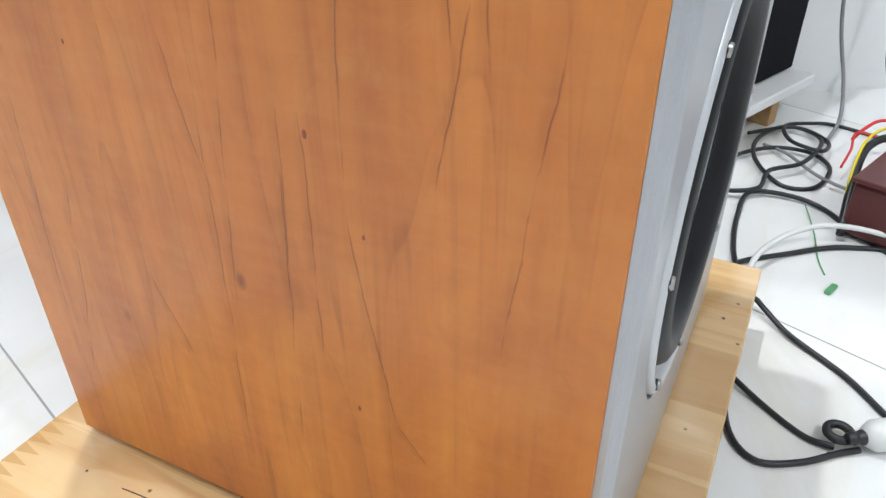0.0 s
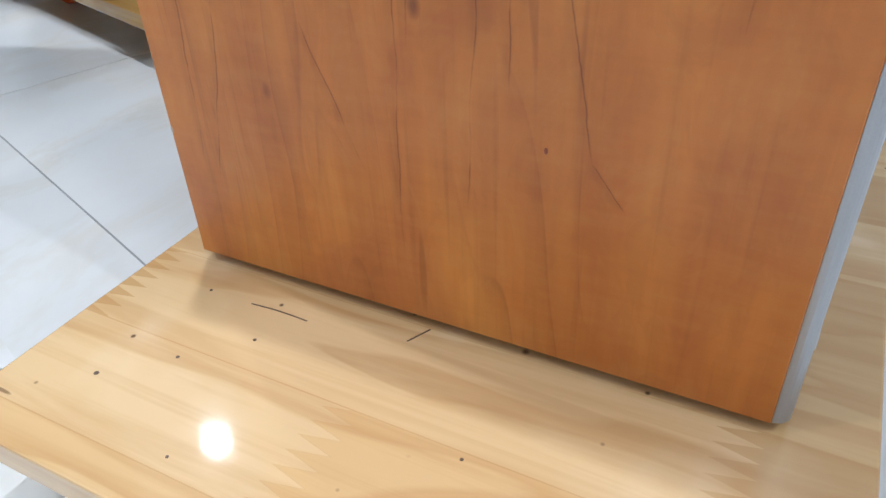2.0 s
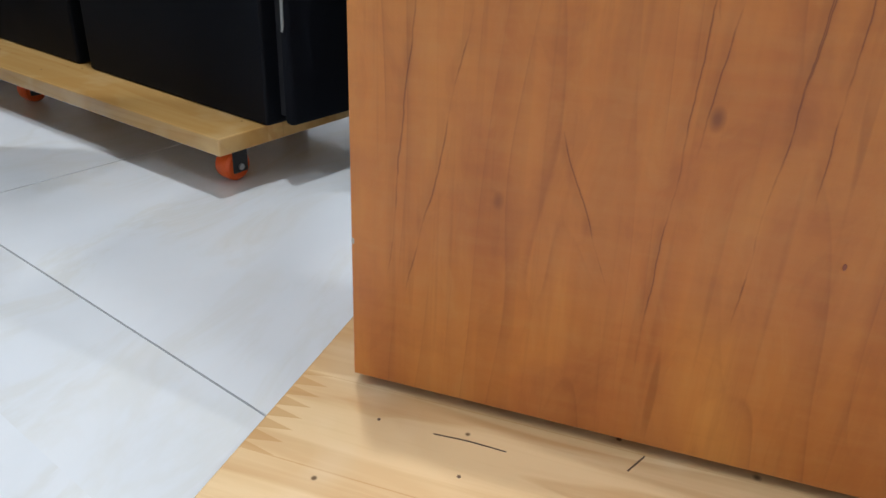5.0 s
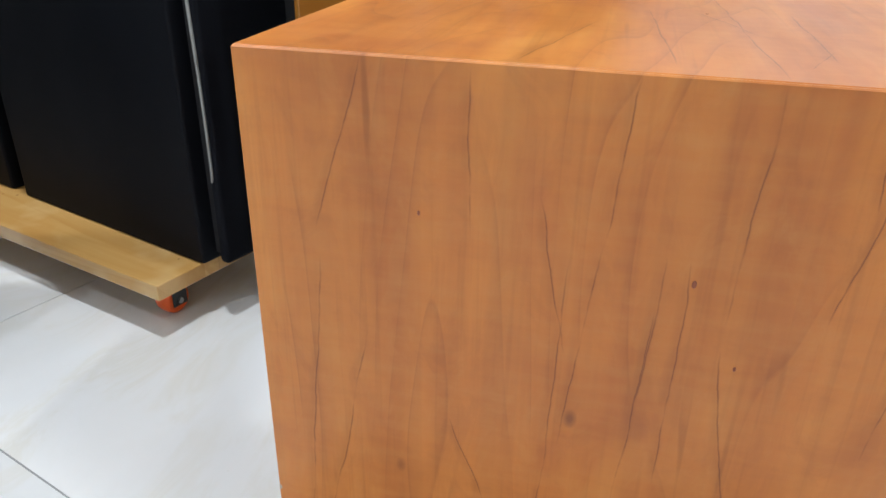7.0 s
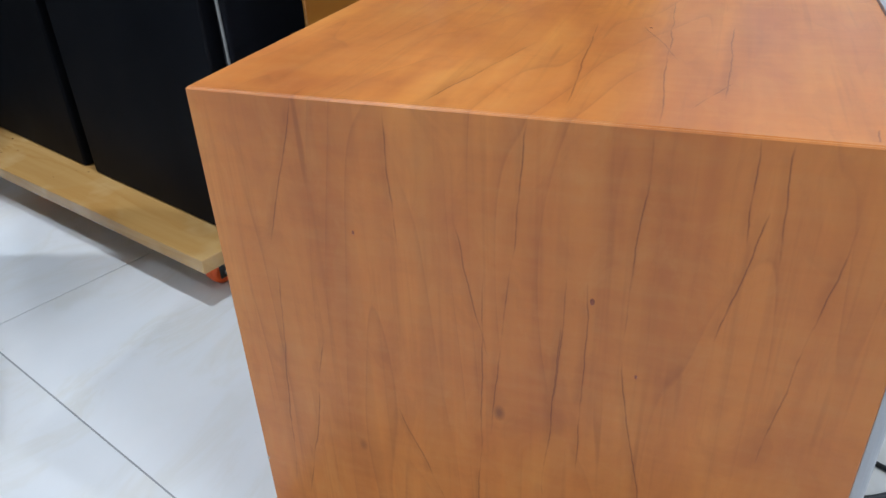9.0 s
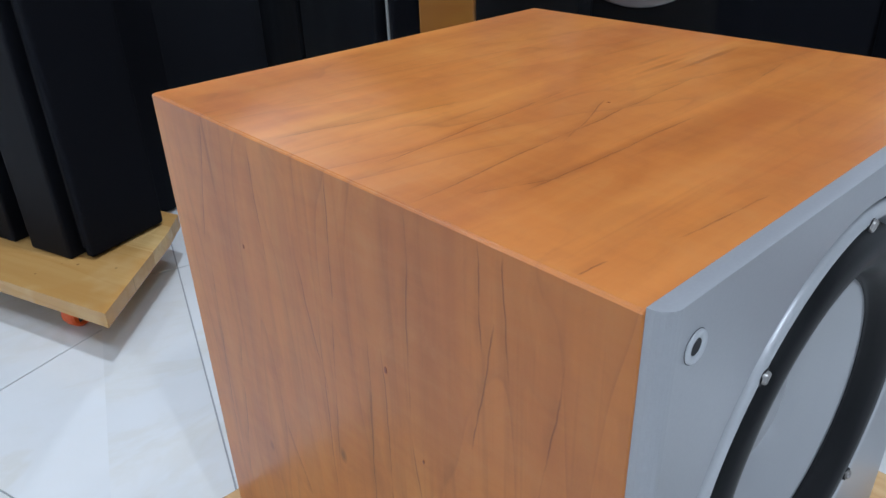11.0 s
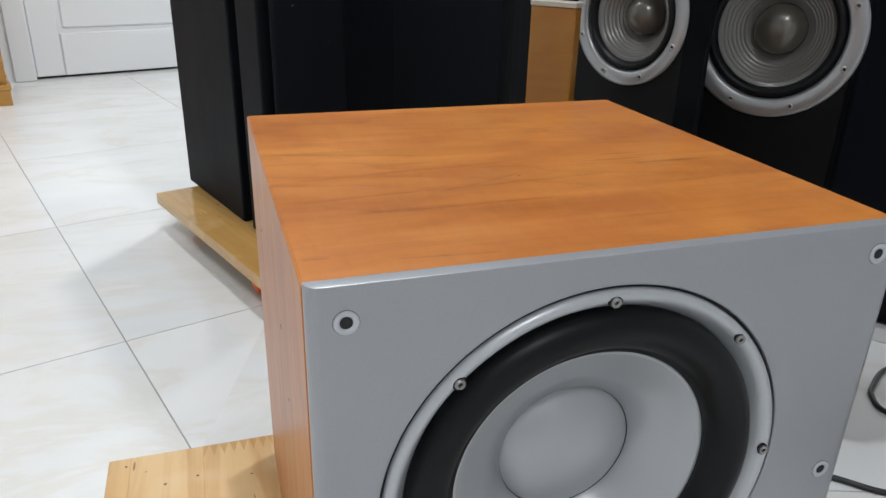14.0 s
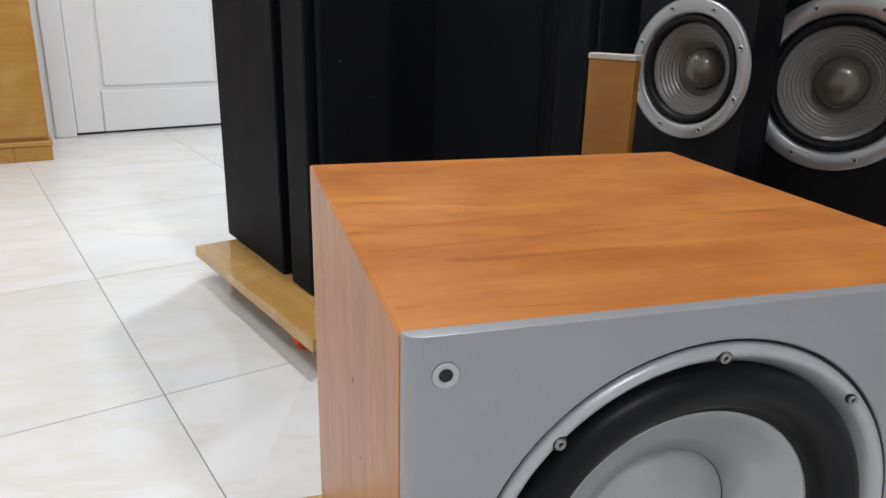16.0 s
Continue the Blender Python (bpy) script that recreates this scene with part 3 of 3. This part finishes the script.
def dolly(corner, angle, length, width, label, casters):
    m = Matrix.Translation((corner[0], corner[1], -0.008)) @ Matrix.Rotation(radians(angle), 4, "Z")
    d = thing("dolly_board", label, "dolly", m)
    part("board", box(0, length, 0, width, -0.025, 0, 0.002, 2), PINE_X, d)
    for cx, cy in casters:
        caster(d, pose(cx, cy, -0.025), ORANGE)
    return d


def deep_tower(corner, angle, width, depth, height, base, label):
    """A deep speaker; corner: its front corner in plan, local x along the front, y into the depth. The grille stands off the body."""
    m = Matrix.Translation((corner[0], corner[1], base)) @ Matrix.Rotation(radians(angle), 4, "Z")
    sp = thing("tower_speaker", label, "loudspeaker", m, "black tower speakers")
    part("cabinet", box(0, width, 0.036, depth, 0, height, 0.005, 3), BLACK_VINYL, sp)
    # Dark filler added to keep the gap behind the grille black.
    part("gap_filler", box(0.026, width - 0.026, 0.018, 0.0365, 0.012, height - 0.02), DARK, sp)
    part("grille", box(0.016, width - 0.016, 0, 0.0185, 0.004, height - 0.01, 0.006, 3), CLOTH, sp, "black cloth grille")
    return sp


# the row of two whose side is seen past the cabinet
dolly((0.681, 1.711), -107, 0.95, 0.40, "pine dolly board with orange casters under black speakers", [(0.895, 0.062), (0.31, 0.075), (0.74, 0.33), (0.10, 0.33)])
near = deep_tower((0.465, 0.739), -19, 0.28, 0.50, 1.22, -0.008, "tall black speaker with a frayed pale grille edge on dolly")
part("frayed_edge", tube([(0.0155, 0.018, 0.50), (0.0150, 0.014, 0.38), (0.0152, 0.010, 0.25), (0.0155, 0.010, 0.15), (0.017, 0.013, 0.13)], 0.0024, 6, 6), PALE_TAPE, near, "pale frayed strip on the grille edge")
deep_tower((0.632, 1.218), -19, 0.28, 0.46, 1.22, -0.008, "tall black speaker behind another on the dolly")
# the same row once more by the door, copied as it lies after the cabinet's turn
worn = thing("dolly_board", "worn pine dolly board under black speakers, a second copy", "dolly", Matrix.Translation((-0.178, 1.503, -0.008)) @ Matrix.Rotation(radians(-70), 4, "Z"))
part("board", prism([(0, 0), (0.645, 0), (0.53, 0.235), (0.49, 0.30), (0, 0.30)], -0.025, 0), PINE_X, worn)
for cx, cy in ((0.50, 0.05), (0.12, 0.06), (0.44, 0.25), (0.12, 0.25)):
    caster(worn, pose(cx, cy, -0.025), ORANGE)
deep_tower((0.029, 1.211), 18.5, 0.16, 0.40, 1.22, -0.008, "copied tall plain black speaker on worn pine board")
# Shallow stand-in for the copied front speaker, kept out of the side view.
deep_tower((0.077, 1.071), 18.5, 0.185, 0.140, 1.22, -0.008, "cut-short copy of the front black speaker on board")
# Added black fillers that hide the bright wall; tall so the top reflects dark.
grilled_speaker("tower_speaker", (0.185, 1.302), 20, 0.23, 0.20, 1.42, FLOOR, "added black filler speaker with cloth grille standing on tiles", "black grilled speakers")
grilled_speaker("tower_speaker", (0.36, 1.745), 22, 0.98, 0.25, 1.50, FLOOR, "added wide black filler speaker with cloth grille behind", "black grilled speakers")


# ---------- the two open-fronted tower speakers ----------
def holed_plate(x0, x1, z0, z1, cx, cz, r, y0, y1):
    """A rectangular plate, y0 (front) to y1, with a round hole."""
    bm = bmesh.new()
    angs = [2 * math.pi * i / 72 for i in range(72)] + [math.atan2(z - cz, x - cx) % (2 * math.pi) for x in (x0, x1) for z in (z0, z1)]
    angs = sorted(angs)
    rings = []
    for y, hole in ((y1, 1), (y0, 1), (y0, 0), (y1, 0)):
        ring = []
        for a in angs:
            dx, dz = math.cos(a), math.sin(a)
            k = r
            if not hole:
                k = min((lim - c) / d for lim, c, d in ((x1, cx, dx), (x0, cx, dx), (z1, cz, dz), (z0, cz, dz)) if abs(d) > 1e-9 and (lim - c) / d > 0)
            ring.append(bm.verts.new((cx + k * dx, y, cz + k * dz)))
        rings.append(ring)
    rings.append(rings[0])
    for a, b in zip(rings, rings[1:]):
        for i in range(len(angs)):
            j = (i + 1) % len(angs)
            bm.faces.new((a[i], a[j], b[j], b[i]))
    return bm


def open_tower(corner, angle, width, depth, zc, rr, xc, label):
    m = Matrix.Translation((corner[0], corner[1], FLOOR)) @ Matrix.Rotation(radians(angle), 4, "Z")
    sp = thing("floor_speaker", label, "loudspeaker", m, "open-fronted floor speakers")
    zz = zc - FLOOR
    part("cabinet", box(0, width, 0.0518, depth, 0, 1.08, 0.002, 2), BLACK_VINYL, sp)
    part("front_panel", holed_plate(0, width, 0, 1.08, xc, zz, rr * 0.9, 0, 0.0515), BLACK_SATIN, sp, "black vinyl front panel")
    wm = Matrix.Translation((xc, 0, zz)) @ TO_FRONT
    ring = part("woofer", lathe([(rr * 0.78, -0.006), (rr * 0.79, 0.002), (rr * 0.82, 0.0055), (rr * 0.97, 0.0060), (rr, 0.004), (rr, 0.0002)], 80), TOWER_RING, sp, "woofer with satin metal ring", wm, smooth=True)
    part("surround", lathe([(rr * 0.785, -0.004), (rr * 0.76, 0.0025), (rr * 0.72, 0.0045), (rr * 0.68, 0.002), (rr * 0.655, -0.006)], 80), RUBBER, ring, "black rubber surround", smooth=True)
    prof = []
    for i in range(37):
        f = i / 36
        prof.append((rr * (0.655 - 0.36 * f), -0.005 - 0.034 * f ** 0.8 + (0.0010 if i % 4 == 1 and 4 < i < 26 else 0)))
    part("cone", lathe(prof, 80), CONE_GREY, ring, "ribbed grey paper cone", smooth=False)
    part("dust_cap", lathe([(rr * 0.31, -0.040), (rr * 0.295, -0.028), (rr * 0.25, -0.018), (rr * 0.16, -0.011), (rr * 0.07, -0.008), (0, -0.0075)], 48), CAP_GREY, ring, "dark dome", smooth=True)
    for q in range(8):
        a = radians(22.5 + 45 * q)
        bolt = part("bolt", lathe([(0.0018, 0.0), (0.0020, 0.0012), (0.0038, 0.0014), (0.0044, -0.001)], 14), STEEL, ring, m=Matrix.Translation((rr * 0.9 * math.cos(a), rr * 0.9 * math.sin(a), 0.0060)), smooth=True)
        # Dark hexagon painted as the shade inside the bolt head.
        part("hex_shade", lathe([(0, 0.0002), (0.0020, 0.0002)], 6), DARK, bolt)
    return sp


# ---------- built last: floor pieces ----------
def clip(poly, a, b, c):
    """The part of poly where a x + b y <= c."""
    out = []
    for i, p in enumerate(poly):
        q = poly[(i + 1) % len(poly)]
        fp, fq = a * p[0] + b * p[1] - c, a * q[0] + b * q[1] - c
        if fp <= 0:
            out.append(p)
        if fp * fq < 0:
            k = fp / (fp - fq)
            out.append((p[0] + k * (q[0] - p[0]), p[1] + k * (q[1] - p[1])))
    return out


open_tower((0.476, 0.611), -69, 0.174, 0.062, 0.504, 0.0895, 0.087, "black floor speaker with ringed grey woofer")
open_tower((0.602, 0.556), -53, 0.225, 0.10, 0.491, 0.111, 0.126, "black floor speaker with silver-ringed grey woofer")

grilled_speaker("tower_speaker", (0.795, 0.462), -53, 0.30, 0.20, 0.92, FLOOR + 0.175, "black speaker with cloth grille standing on a white bench", "black grilled speakers")
bench = thing("low_bench", "low white board on bare wooden blocks under a black speaker", "bench", Matrix.Translation((0.795, 0.462, FLOOR)) @ Matrix.Rotation(radians(-53), 4, "Z"))
part("board", box(-0.01, 0.33, -0.012, 0.21, 0.153, 0.175, 0.003, 2), WALL_PAINT, bench)
for bx in (0.02, 0.26):
    part("block", box(bx, bx + 0.035, 0.03, 0.18, 0, 0.153, 0.002, 1), PINE_RAW, bench)

# upright plank leaning beside the towers
mb = Matrix.Translation((0.370, 0.545, FLOOR)) @ Matrix.Rotation(radians(-52), 4, "Z")
up = thing("upright_board", "yellow wooden board standing upright with a pale top edge", "board", mb)
part("board", box(0, 0.063, 0, 0.018, 0, 0.612, 0.0015, 1), AMBER, up)
part("end_cap", box(-0.001, 0.064, -0.001, 0.019, 0.612, 0.619, 0.001, 1), PALE_EDGE, up, "pale laminated top edge")

# lint on the black grilles
for lx, ly, lz in ((0.10, 1.084, 0.62), (0.13, 1.094, 0.55), (0.132, 1.094, 0.47), (0.20, 1.117, 0.40)):
    speck = part("lint_speck", lathe([(0, 0.0012), (0.0014, 0.0004), (0.0016, -0.0006)], 8), PALE_TAPE, m=Matrix.Translation((lx, ly - 0.004, lz)) @ Matrix.Rotation(radians(28), 4, "Z") @ TO_FRONT)
    tagged(speck, "tiny pale lint speck clinging to black grille cloth", "lint", "lint specks")

# knots and a chipped arris on the veneer
for kx, ky, kz, kr in ((-0.0001, 0.157, 0.311, 0.0020), (-0.0001, 0.309, 0.334, 0.0013), (-0.0001, 0.139, 0.142, 0.0016), (-0.0001, 0.128, 0.262, 0.0013)):
    part("knot", lathe([(0, 0.0003), (kr * 0.7, 0.0002), (kr, -0.0005)], 14), VENEER_KNOT, sub, "small dark knot in the veneer",
         Matrix.Translation((kx, ky, kz)) @ Matrix.Rotation(radians(-90), 4, "Y") @ Matrix.Diagonal((1.5, 0.8, 1, 1)))
part("knot", lathe([(0, 0.0003), (0.0010, 0.0002), (0.0014, -0.0005)], 14), VENEER_KNOT, sub, "small dark knot in the veneer", pose(0.195, 0.157, H + 0.0006))
part("chip", lathe([(0, 0.0005), (0.0011, 0.0003), (0.0016, -0.0006)], 9), PALE_EDGE, sub, "pale chip on the rear edge",
     Matrix.Translation((0.0001, D - 0.0012, 0.103)) @ Matrix.Rotation(radians(-90), 4, "Y") @ Matrix.Diagonal((2.0, 0.9, 1, 1)))

# marks in the varnished board
for kx, ky, kr in ((-0.095, 0.354, 0.0022), (-0.129, 0.392, 0.0030), (-0.090, 0.148, 0.0020), (-0.030, 0.383, 0.0020), (0.393, -0.033, 0.0032), (-0.160, 0.30, 0.0018), (-0.06, 0.318, 0.0022), (-0.175, 0.437, 0.0026)):
    part("knot", lathe([(0, 0.0002), (kr * 0.6, 0.0002), (kr * 0.66, -0.001)], 12), DARK_KNOT, board, "small dark knot", pose(kx, ky, -0.008))
part("crack", tube([(-0.030, 0.345, -0.0081), (-0.0285, 0.322, -0.0080), (-0.029, 0.297, -0.0081)], 0.0006, 6, 6), DARK_KNOT, board, "thin dark crack")
part("crack", tube([(-0.018, 0.2235, -0.0082), (-0.009, 0.2190, -0.0081), (-0.001, 0.2150, -0.0082)], 0.0007, 6, 6), DARK_KNOT, board, "thin dark crack")

# ---------- wooden cabinet by the door ----------
mc = Matrix.Translation((-0.795, 3.085, FLOOR)) @ Matrix.Rotation(radians(14.5), 4, "Z")
cab = thing("wooden_cabinet", "honey-coloured wooden cabinet with plinth beside the door", "cabinet", mc)
part("body", box(-0.62, -0.012, 0.012, 0.40, 0.085, 1.5, 0.004, 2), HONEY, cab)
part("door", box(-0.61, -0.02, 0.0, 0.0125, 0.10, 1.48, 0.003, 2), HONEY, cab)
part("plinth_moulding", box(-0.632, 0.0, -0.002, 0.40, 0.062, 0.086, 0.006, 2), HONEY, cab)
part("plinth", box(-0.625, -0.006, 0.004, 0.40, 0.0, 0.062, 0.003, 2), HONEY, cab)

# ---------- clutter behind the front corner ----------
Zc = FLOOR + 0.006
ms = Matrix.Translation((1.205, -0.053, FLOOR)) @ Matrix.Rotation(radians(159), 4, "Z")
slab = thing("shelf_board", "white board on short blocks under a black speaker", "shelf", ms)
part("board", box(-0.040, 0.36, -0.115, 0.0, 0.056, 0.076, 0.003, 2), WALL_PAINT, slab)
for bx in (0.05, 0.28):
    part("block", box(bx, bx + 0.03, -0.10, -0.015, 0, 0.056, 0.002, 1), PINE_RAW, slab)
ms2 = Matrix.Translation((1.205, -0.053, FLOOR + 0.076)) @ Matrix.Rotation(radians(159), 4, "Z")
blk = thing("black_speaker", "black speaker cabinet standing on a white board", "loudspeaker", ms2)
part("cabinet", box(-0.036, 0.35, -0.19, -0.055, 0, 0.55, 0.005, 2), BLACK_VINYL, blk)
part("grille", box(-0.032, 0.346, -0.054, -0.042, 0.004, 0.54, 0.004, 2), CLOTH, blk)


def cable(name, pts, radius, mat, label, z=None):
    ob = part(name, tube([(x * 1.05 - 0.011, y + 0.005, FLOOR + radius * 0.7 + (h[0] if h else 0)) for x, y, *h in pts], radius * 0.7, 8, 9), mat, smooth=True)
    return tagged(ob, label, "cable")


cable("power_cable", [(0.60, -0.036), (0.66, -0.022), (0.743, -0.015), (0.815, -0.022, 0.004), (0.828, -0.081, 0.004), (0.814, -0.128), (0.76, -0.175), (0.70, -0.25)],
      0.0055, CABLE_BLACK, "black rubber power cable running past the dolly")
cable("coiled_cable", [(0.815, 0.06), (0.836, 0.03), (0.922, 0.022, 0.004), (0.981, -0.033, 0.008), (0.991, -0.095, 0.006), (0.949, -0.127, 0.003), (0.879, -0.109), (0.867, -0.061),
                       (0.919, -0.015, 0.01), (1.005, -0.007, 0.008), (1.095, -0.038), (1.10, -0.080), (1.028, -0.108, 0.012), (0.931, -0.085, 0.014), (0.88, -0.04, 0.014), (0.816, -0.03, 0.012), (0.80, 0.03, 0.006), (0.86, 0.07)],
      0.0052, CABLE_BLACK, "loosely coiled black cable lying on white tiles")
cable("coiled_cable", [(1.02, 0.01, 0.01), (1.08, -0.06, 0.01), (1.04, -0.115, 0.012), (0.985, -0.11, 0.016), (1.0, -0.06, 0.018), (1.07, -0.045, 0.014), (1.12, -0.085, 0.006), (1.145, -0.125), (1.12, -0.2), (1.08, -0.3)],
      0.005, CABLE_BLACK, "black cable looped over other cables on tiles")
cable("grey_cable", [(1.01, -0.02), (0.96, -0.06, 0.012), (0.90, -0.115, 0.01), (0.87, -0.2, 0.004), (0.86, -0.3)], 0.004, CABLE_GREY, "thin grey cable under black coils")
cable("speaker_lead", [(0.527, -0.058, 0.004), (0.50, -0.048, 0.004), (0.462, -0.053), (0.384, -0.056), (0.322, -0.070), (0.297, -0.098), (0.312, -0.135), (0.337, -0.165), (0.352, -0.185)],
      0.0048, CABLE_BLACK, "black lead looping to a white plug on the floor")
cable("speaker_lead", [(0.515, -0.05, 0.01), (0.535, -0.062, 0.012), (0.52, -0.078, 0.01), (0.495, -0.109, 0.002), (0.453, -0.169), (0.408, -0.21), (0.33, -0.28)],
      0.0048, CABLE_BLACK, "black lead knotted beside the pine dolly")
cable("speaker_lead", [(0.402, -0.050, 0.008), (0.375, -0.093), (0.348, -0.135), (0.343, -0.163, 0.003)], 0.0045, CABLE_BLACK, "short black lead running to the plug")
cable("white_cable", [(0.548, -0.045), (0.575, -0.048, 0.012), (0.624, -0.057, 0.022), (0.684, -0.093, 0.028), (0.722, -0.140, 0.028), (0.738, -0.207, 0.02), (0.74, -0.3)],
      0.0055, CABLE_WHITE, "white cable arching over a black one")
cable("power_cable", [(0.60, -0.03), (0.625, -0.036), (0.674, -0.094), (0.718, -0.154), (0.75, -0.25)], 0.005, CABLE_BLACK, "black cable beneath the white one")
cable("green_wire", [(0.80, -0.10, 0.012), (0.74, -0.118, 0.004), (0.68, -0.128), (0.645, -0.138)], 0.0015, CABLE_GREEN, "thin green wire with a small clip")
clipm = part("wire_clip", box(-0.012, 0.012, -0.004, 0.004, 0, 0.006, 0.002, 2), CABLE_GREEN, m=pose(0.632, -0.142, FLOOR, 0, 0, 160))
tagged(clipm, "small faded green clip lying on the tiles", "clip")
cable("yellow_black_cable", [(0.74, -0.150, 0.004), (0.80, -0.150, 0.05), (0.86, -0.160, 0.085), (0.90, -0.20, 0.09), (0.90, -0.27, 0.06)], 0.0085, CABLE_BLACK, "thick black cable arching over the maroon case")
cable("yellow_wire", [(0.77, -0.146, 0.030), (0.82, -0.147, 0.072), (0.87, -0.160, 0.102), (0.91, -0.20, 0.106), (0.91, -0.27, 0.078)], 0.003, CABLE_YELLOW, "yellow wire laid along a thick black cable")
cable("red_wire", [(1.02, -0.15, 0.03), (1.03, -0.165, 0.05), (1.05, -0.19, 0.06), (1.02, -0.24, 0.07), (0.98, -0.3, 0.03)], 0.004, CABLE_RED, "red wire above the heap of cables")
cable("red_wire", [(0.93, -0.14, 0.02), (0.98, -0.15, 0.03), (1.02, -0.155, 0.045), (1.0, -0.2, 0.045)], 0.003, CABLE_RED, "red wire tangled with grey cable")

cable("power_cable", [(0.66, 0.33), (0.696, 0.275), (0.728, 0.243), (0.748, 0.220), (0.767, 0.203), (0.83, 0.16)], 0.0062, CABLE_BLACK, "black cable lying on tiles beside the bench")
cable("coiled_cable", [(1.06, 0.45), (1.013, 0.451), (0.957, 0.418), (0.931, 0.394), (0.917, 0.352), (0.96, 0.30), (1.03, 0.29)], 0.0062, CABLE_BLACK, "loop of black cable in front of the bench")

# cables hanging on the partition
hang = part("hanging_cable", tube([(1.250, -0.047, 0.40), (1.255, -0.060, 0.25), (1.250, -0.085, 0.08), (1.225, -0.115, -0.02), (1.180, -0.125, -0.075), (1.100, -0.11, FLOOR + 0.005)], 0.0035, 8, 9), CABLE_GREY, smooth=True)
tagged(hang, "thin grey cable hanging against the wall", "cable")
hang = part("hanging_cable", tube([(1.320, -0.175, 0.40), (1.315, -0.185, 0.25), (1.305, -0.195, 0.15), (1.300, -0.185, 0.08), (1.290, -0.175, 0.03), (1.270, -0.2, -0.04), (1.220, -0.25, FLOOR + 0.006)], 0.0045, 8, 9), CABLE_BLACK, smooth=True)
tagged(hang, "black cable hanging in a bend against the wall", "cable")

# maroon transformer case
mm = Matrix.Translation((0.83, -0.24, FLOOR)) @ Matrix.Rotation(radians(-20), 4, "Z")
case = thing("transformer_case", "dark maroon metal transformer case among cables", "transformer", mm)
part("case", box(-0.08, 0.09, -0.06, 0.075, 0.006, 0.085, 0.006, 2), MAROON, case)
part("lid", box(-0.084, 0.094, -0.064, 0.079, 0.085, 0.092, 0.003, 2), MAROON, case)
for fx in (-0.06, 0.07):
    for fy in (-0.04, 0.055):
        part("foot", lathe([(0, 0), (0.008, 0), (0.009, 0.006), (0, 0.006)], 14), RUBBER, case, m=pose(fx, fy, 0))

# white plug with a cord ring
mpl = Matrix.Translation((0.377, -0.199, FLOOR + 0.016)) @ Matrix.Rotation(radians(125), 4, "Z")
plug = thing("mains_plug", "white plug with black cord grip on the tiles", "plug", mpl)
part("plug_body", lathe([(0, -0.024), (0.013, -0.024), (0.0155, -0.020), (0.0155, 0.012), (0.011, 0.02), (0.0065, 0.024), (0, 0.024)], 28), CABLE_WHITE, plug, m=Matrix.Rotation(radians(90), 4, "Y"), smooth=True)
part("cord_grip", lathe([(0.006, 0.02), (0.0075, 0.024), (0.006, 0.03), (0.007, 0.034), (0.0055, 0.04), (0, 0.042)], 20), CABLE_BLACK, plug, m=Matrix.Rotation(radians(90), 4, "Y"))
ring = part("cord_ring", lathe([(0.011 + 0.0045 * math.cos(a), 0.0045 * math.sin(a)) for a in [2 * math.pi * i / 12 for i in range(13)]], 28), CABLE_BLACK, m=pose(0.366, -0.160, FLOOR + 0.011), smooth=True)
tagged(ring, "black rubber cord ring lying on the lead", "ring")

# ---------- floor ----------
floor = part("floor", box(-2.72, 2.72, -2.72, 5.2, FLOOR - 0.05, FLOOR - 0.0012), GROUT)
tagged(floor, "white polished porcelain tile floor with grey joints", "floor", kind="structure")
SIZE, JOINT = 0.672, 0.0024


def lay(origin, angle, sign):
    """Tiles of one field, on one side of the cut line."""
    ca, sa = math.cos(radians(angle)), math.sin(radians(angle))
    for i in range(-9, 10):
        for j in range(-9, 10):
            g = JOINT / 2
            poly = []
            for a, b in ((i * SIZE + g, j * SIZE + g), ((i + 1) * SIZE - g, j * SIZE + g), ((i + 1) * SIZE - g, (j + 1) * SIZE - g), (i * SIZE + g, (j + 1) * SIZE - g)):
                poly.append((origin[0] + a * ca - b * sa, origin[1] + a * sa + b * ca))
            for a, b, c in ((sign * 0.9455, sign * -0.3257, sign * -0.2734), (1, 0, 2.6), (-1, 0, 2.6), (0, 1, 5.15), (0, -1, 2.6)):
                poly = clip(poly, a, b, c) if len(poly) > 2 else []
            if len(poly) > 2:
                cx, cy = sum(p[0] for p in poly) / len(poly), sum(p[1] for p in poly) / len(poly)
                part("tile", prism([(x - cx, y - cy) for x, y in poly], -0.008, 0.0), PORCELAIN, floor, m=pose(cx, cy, FLOOR))


# The same tile grid laid twice, at an angle for each side.
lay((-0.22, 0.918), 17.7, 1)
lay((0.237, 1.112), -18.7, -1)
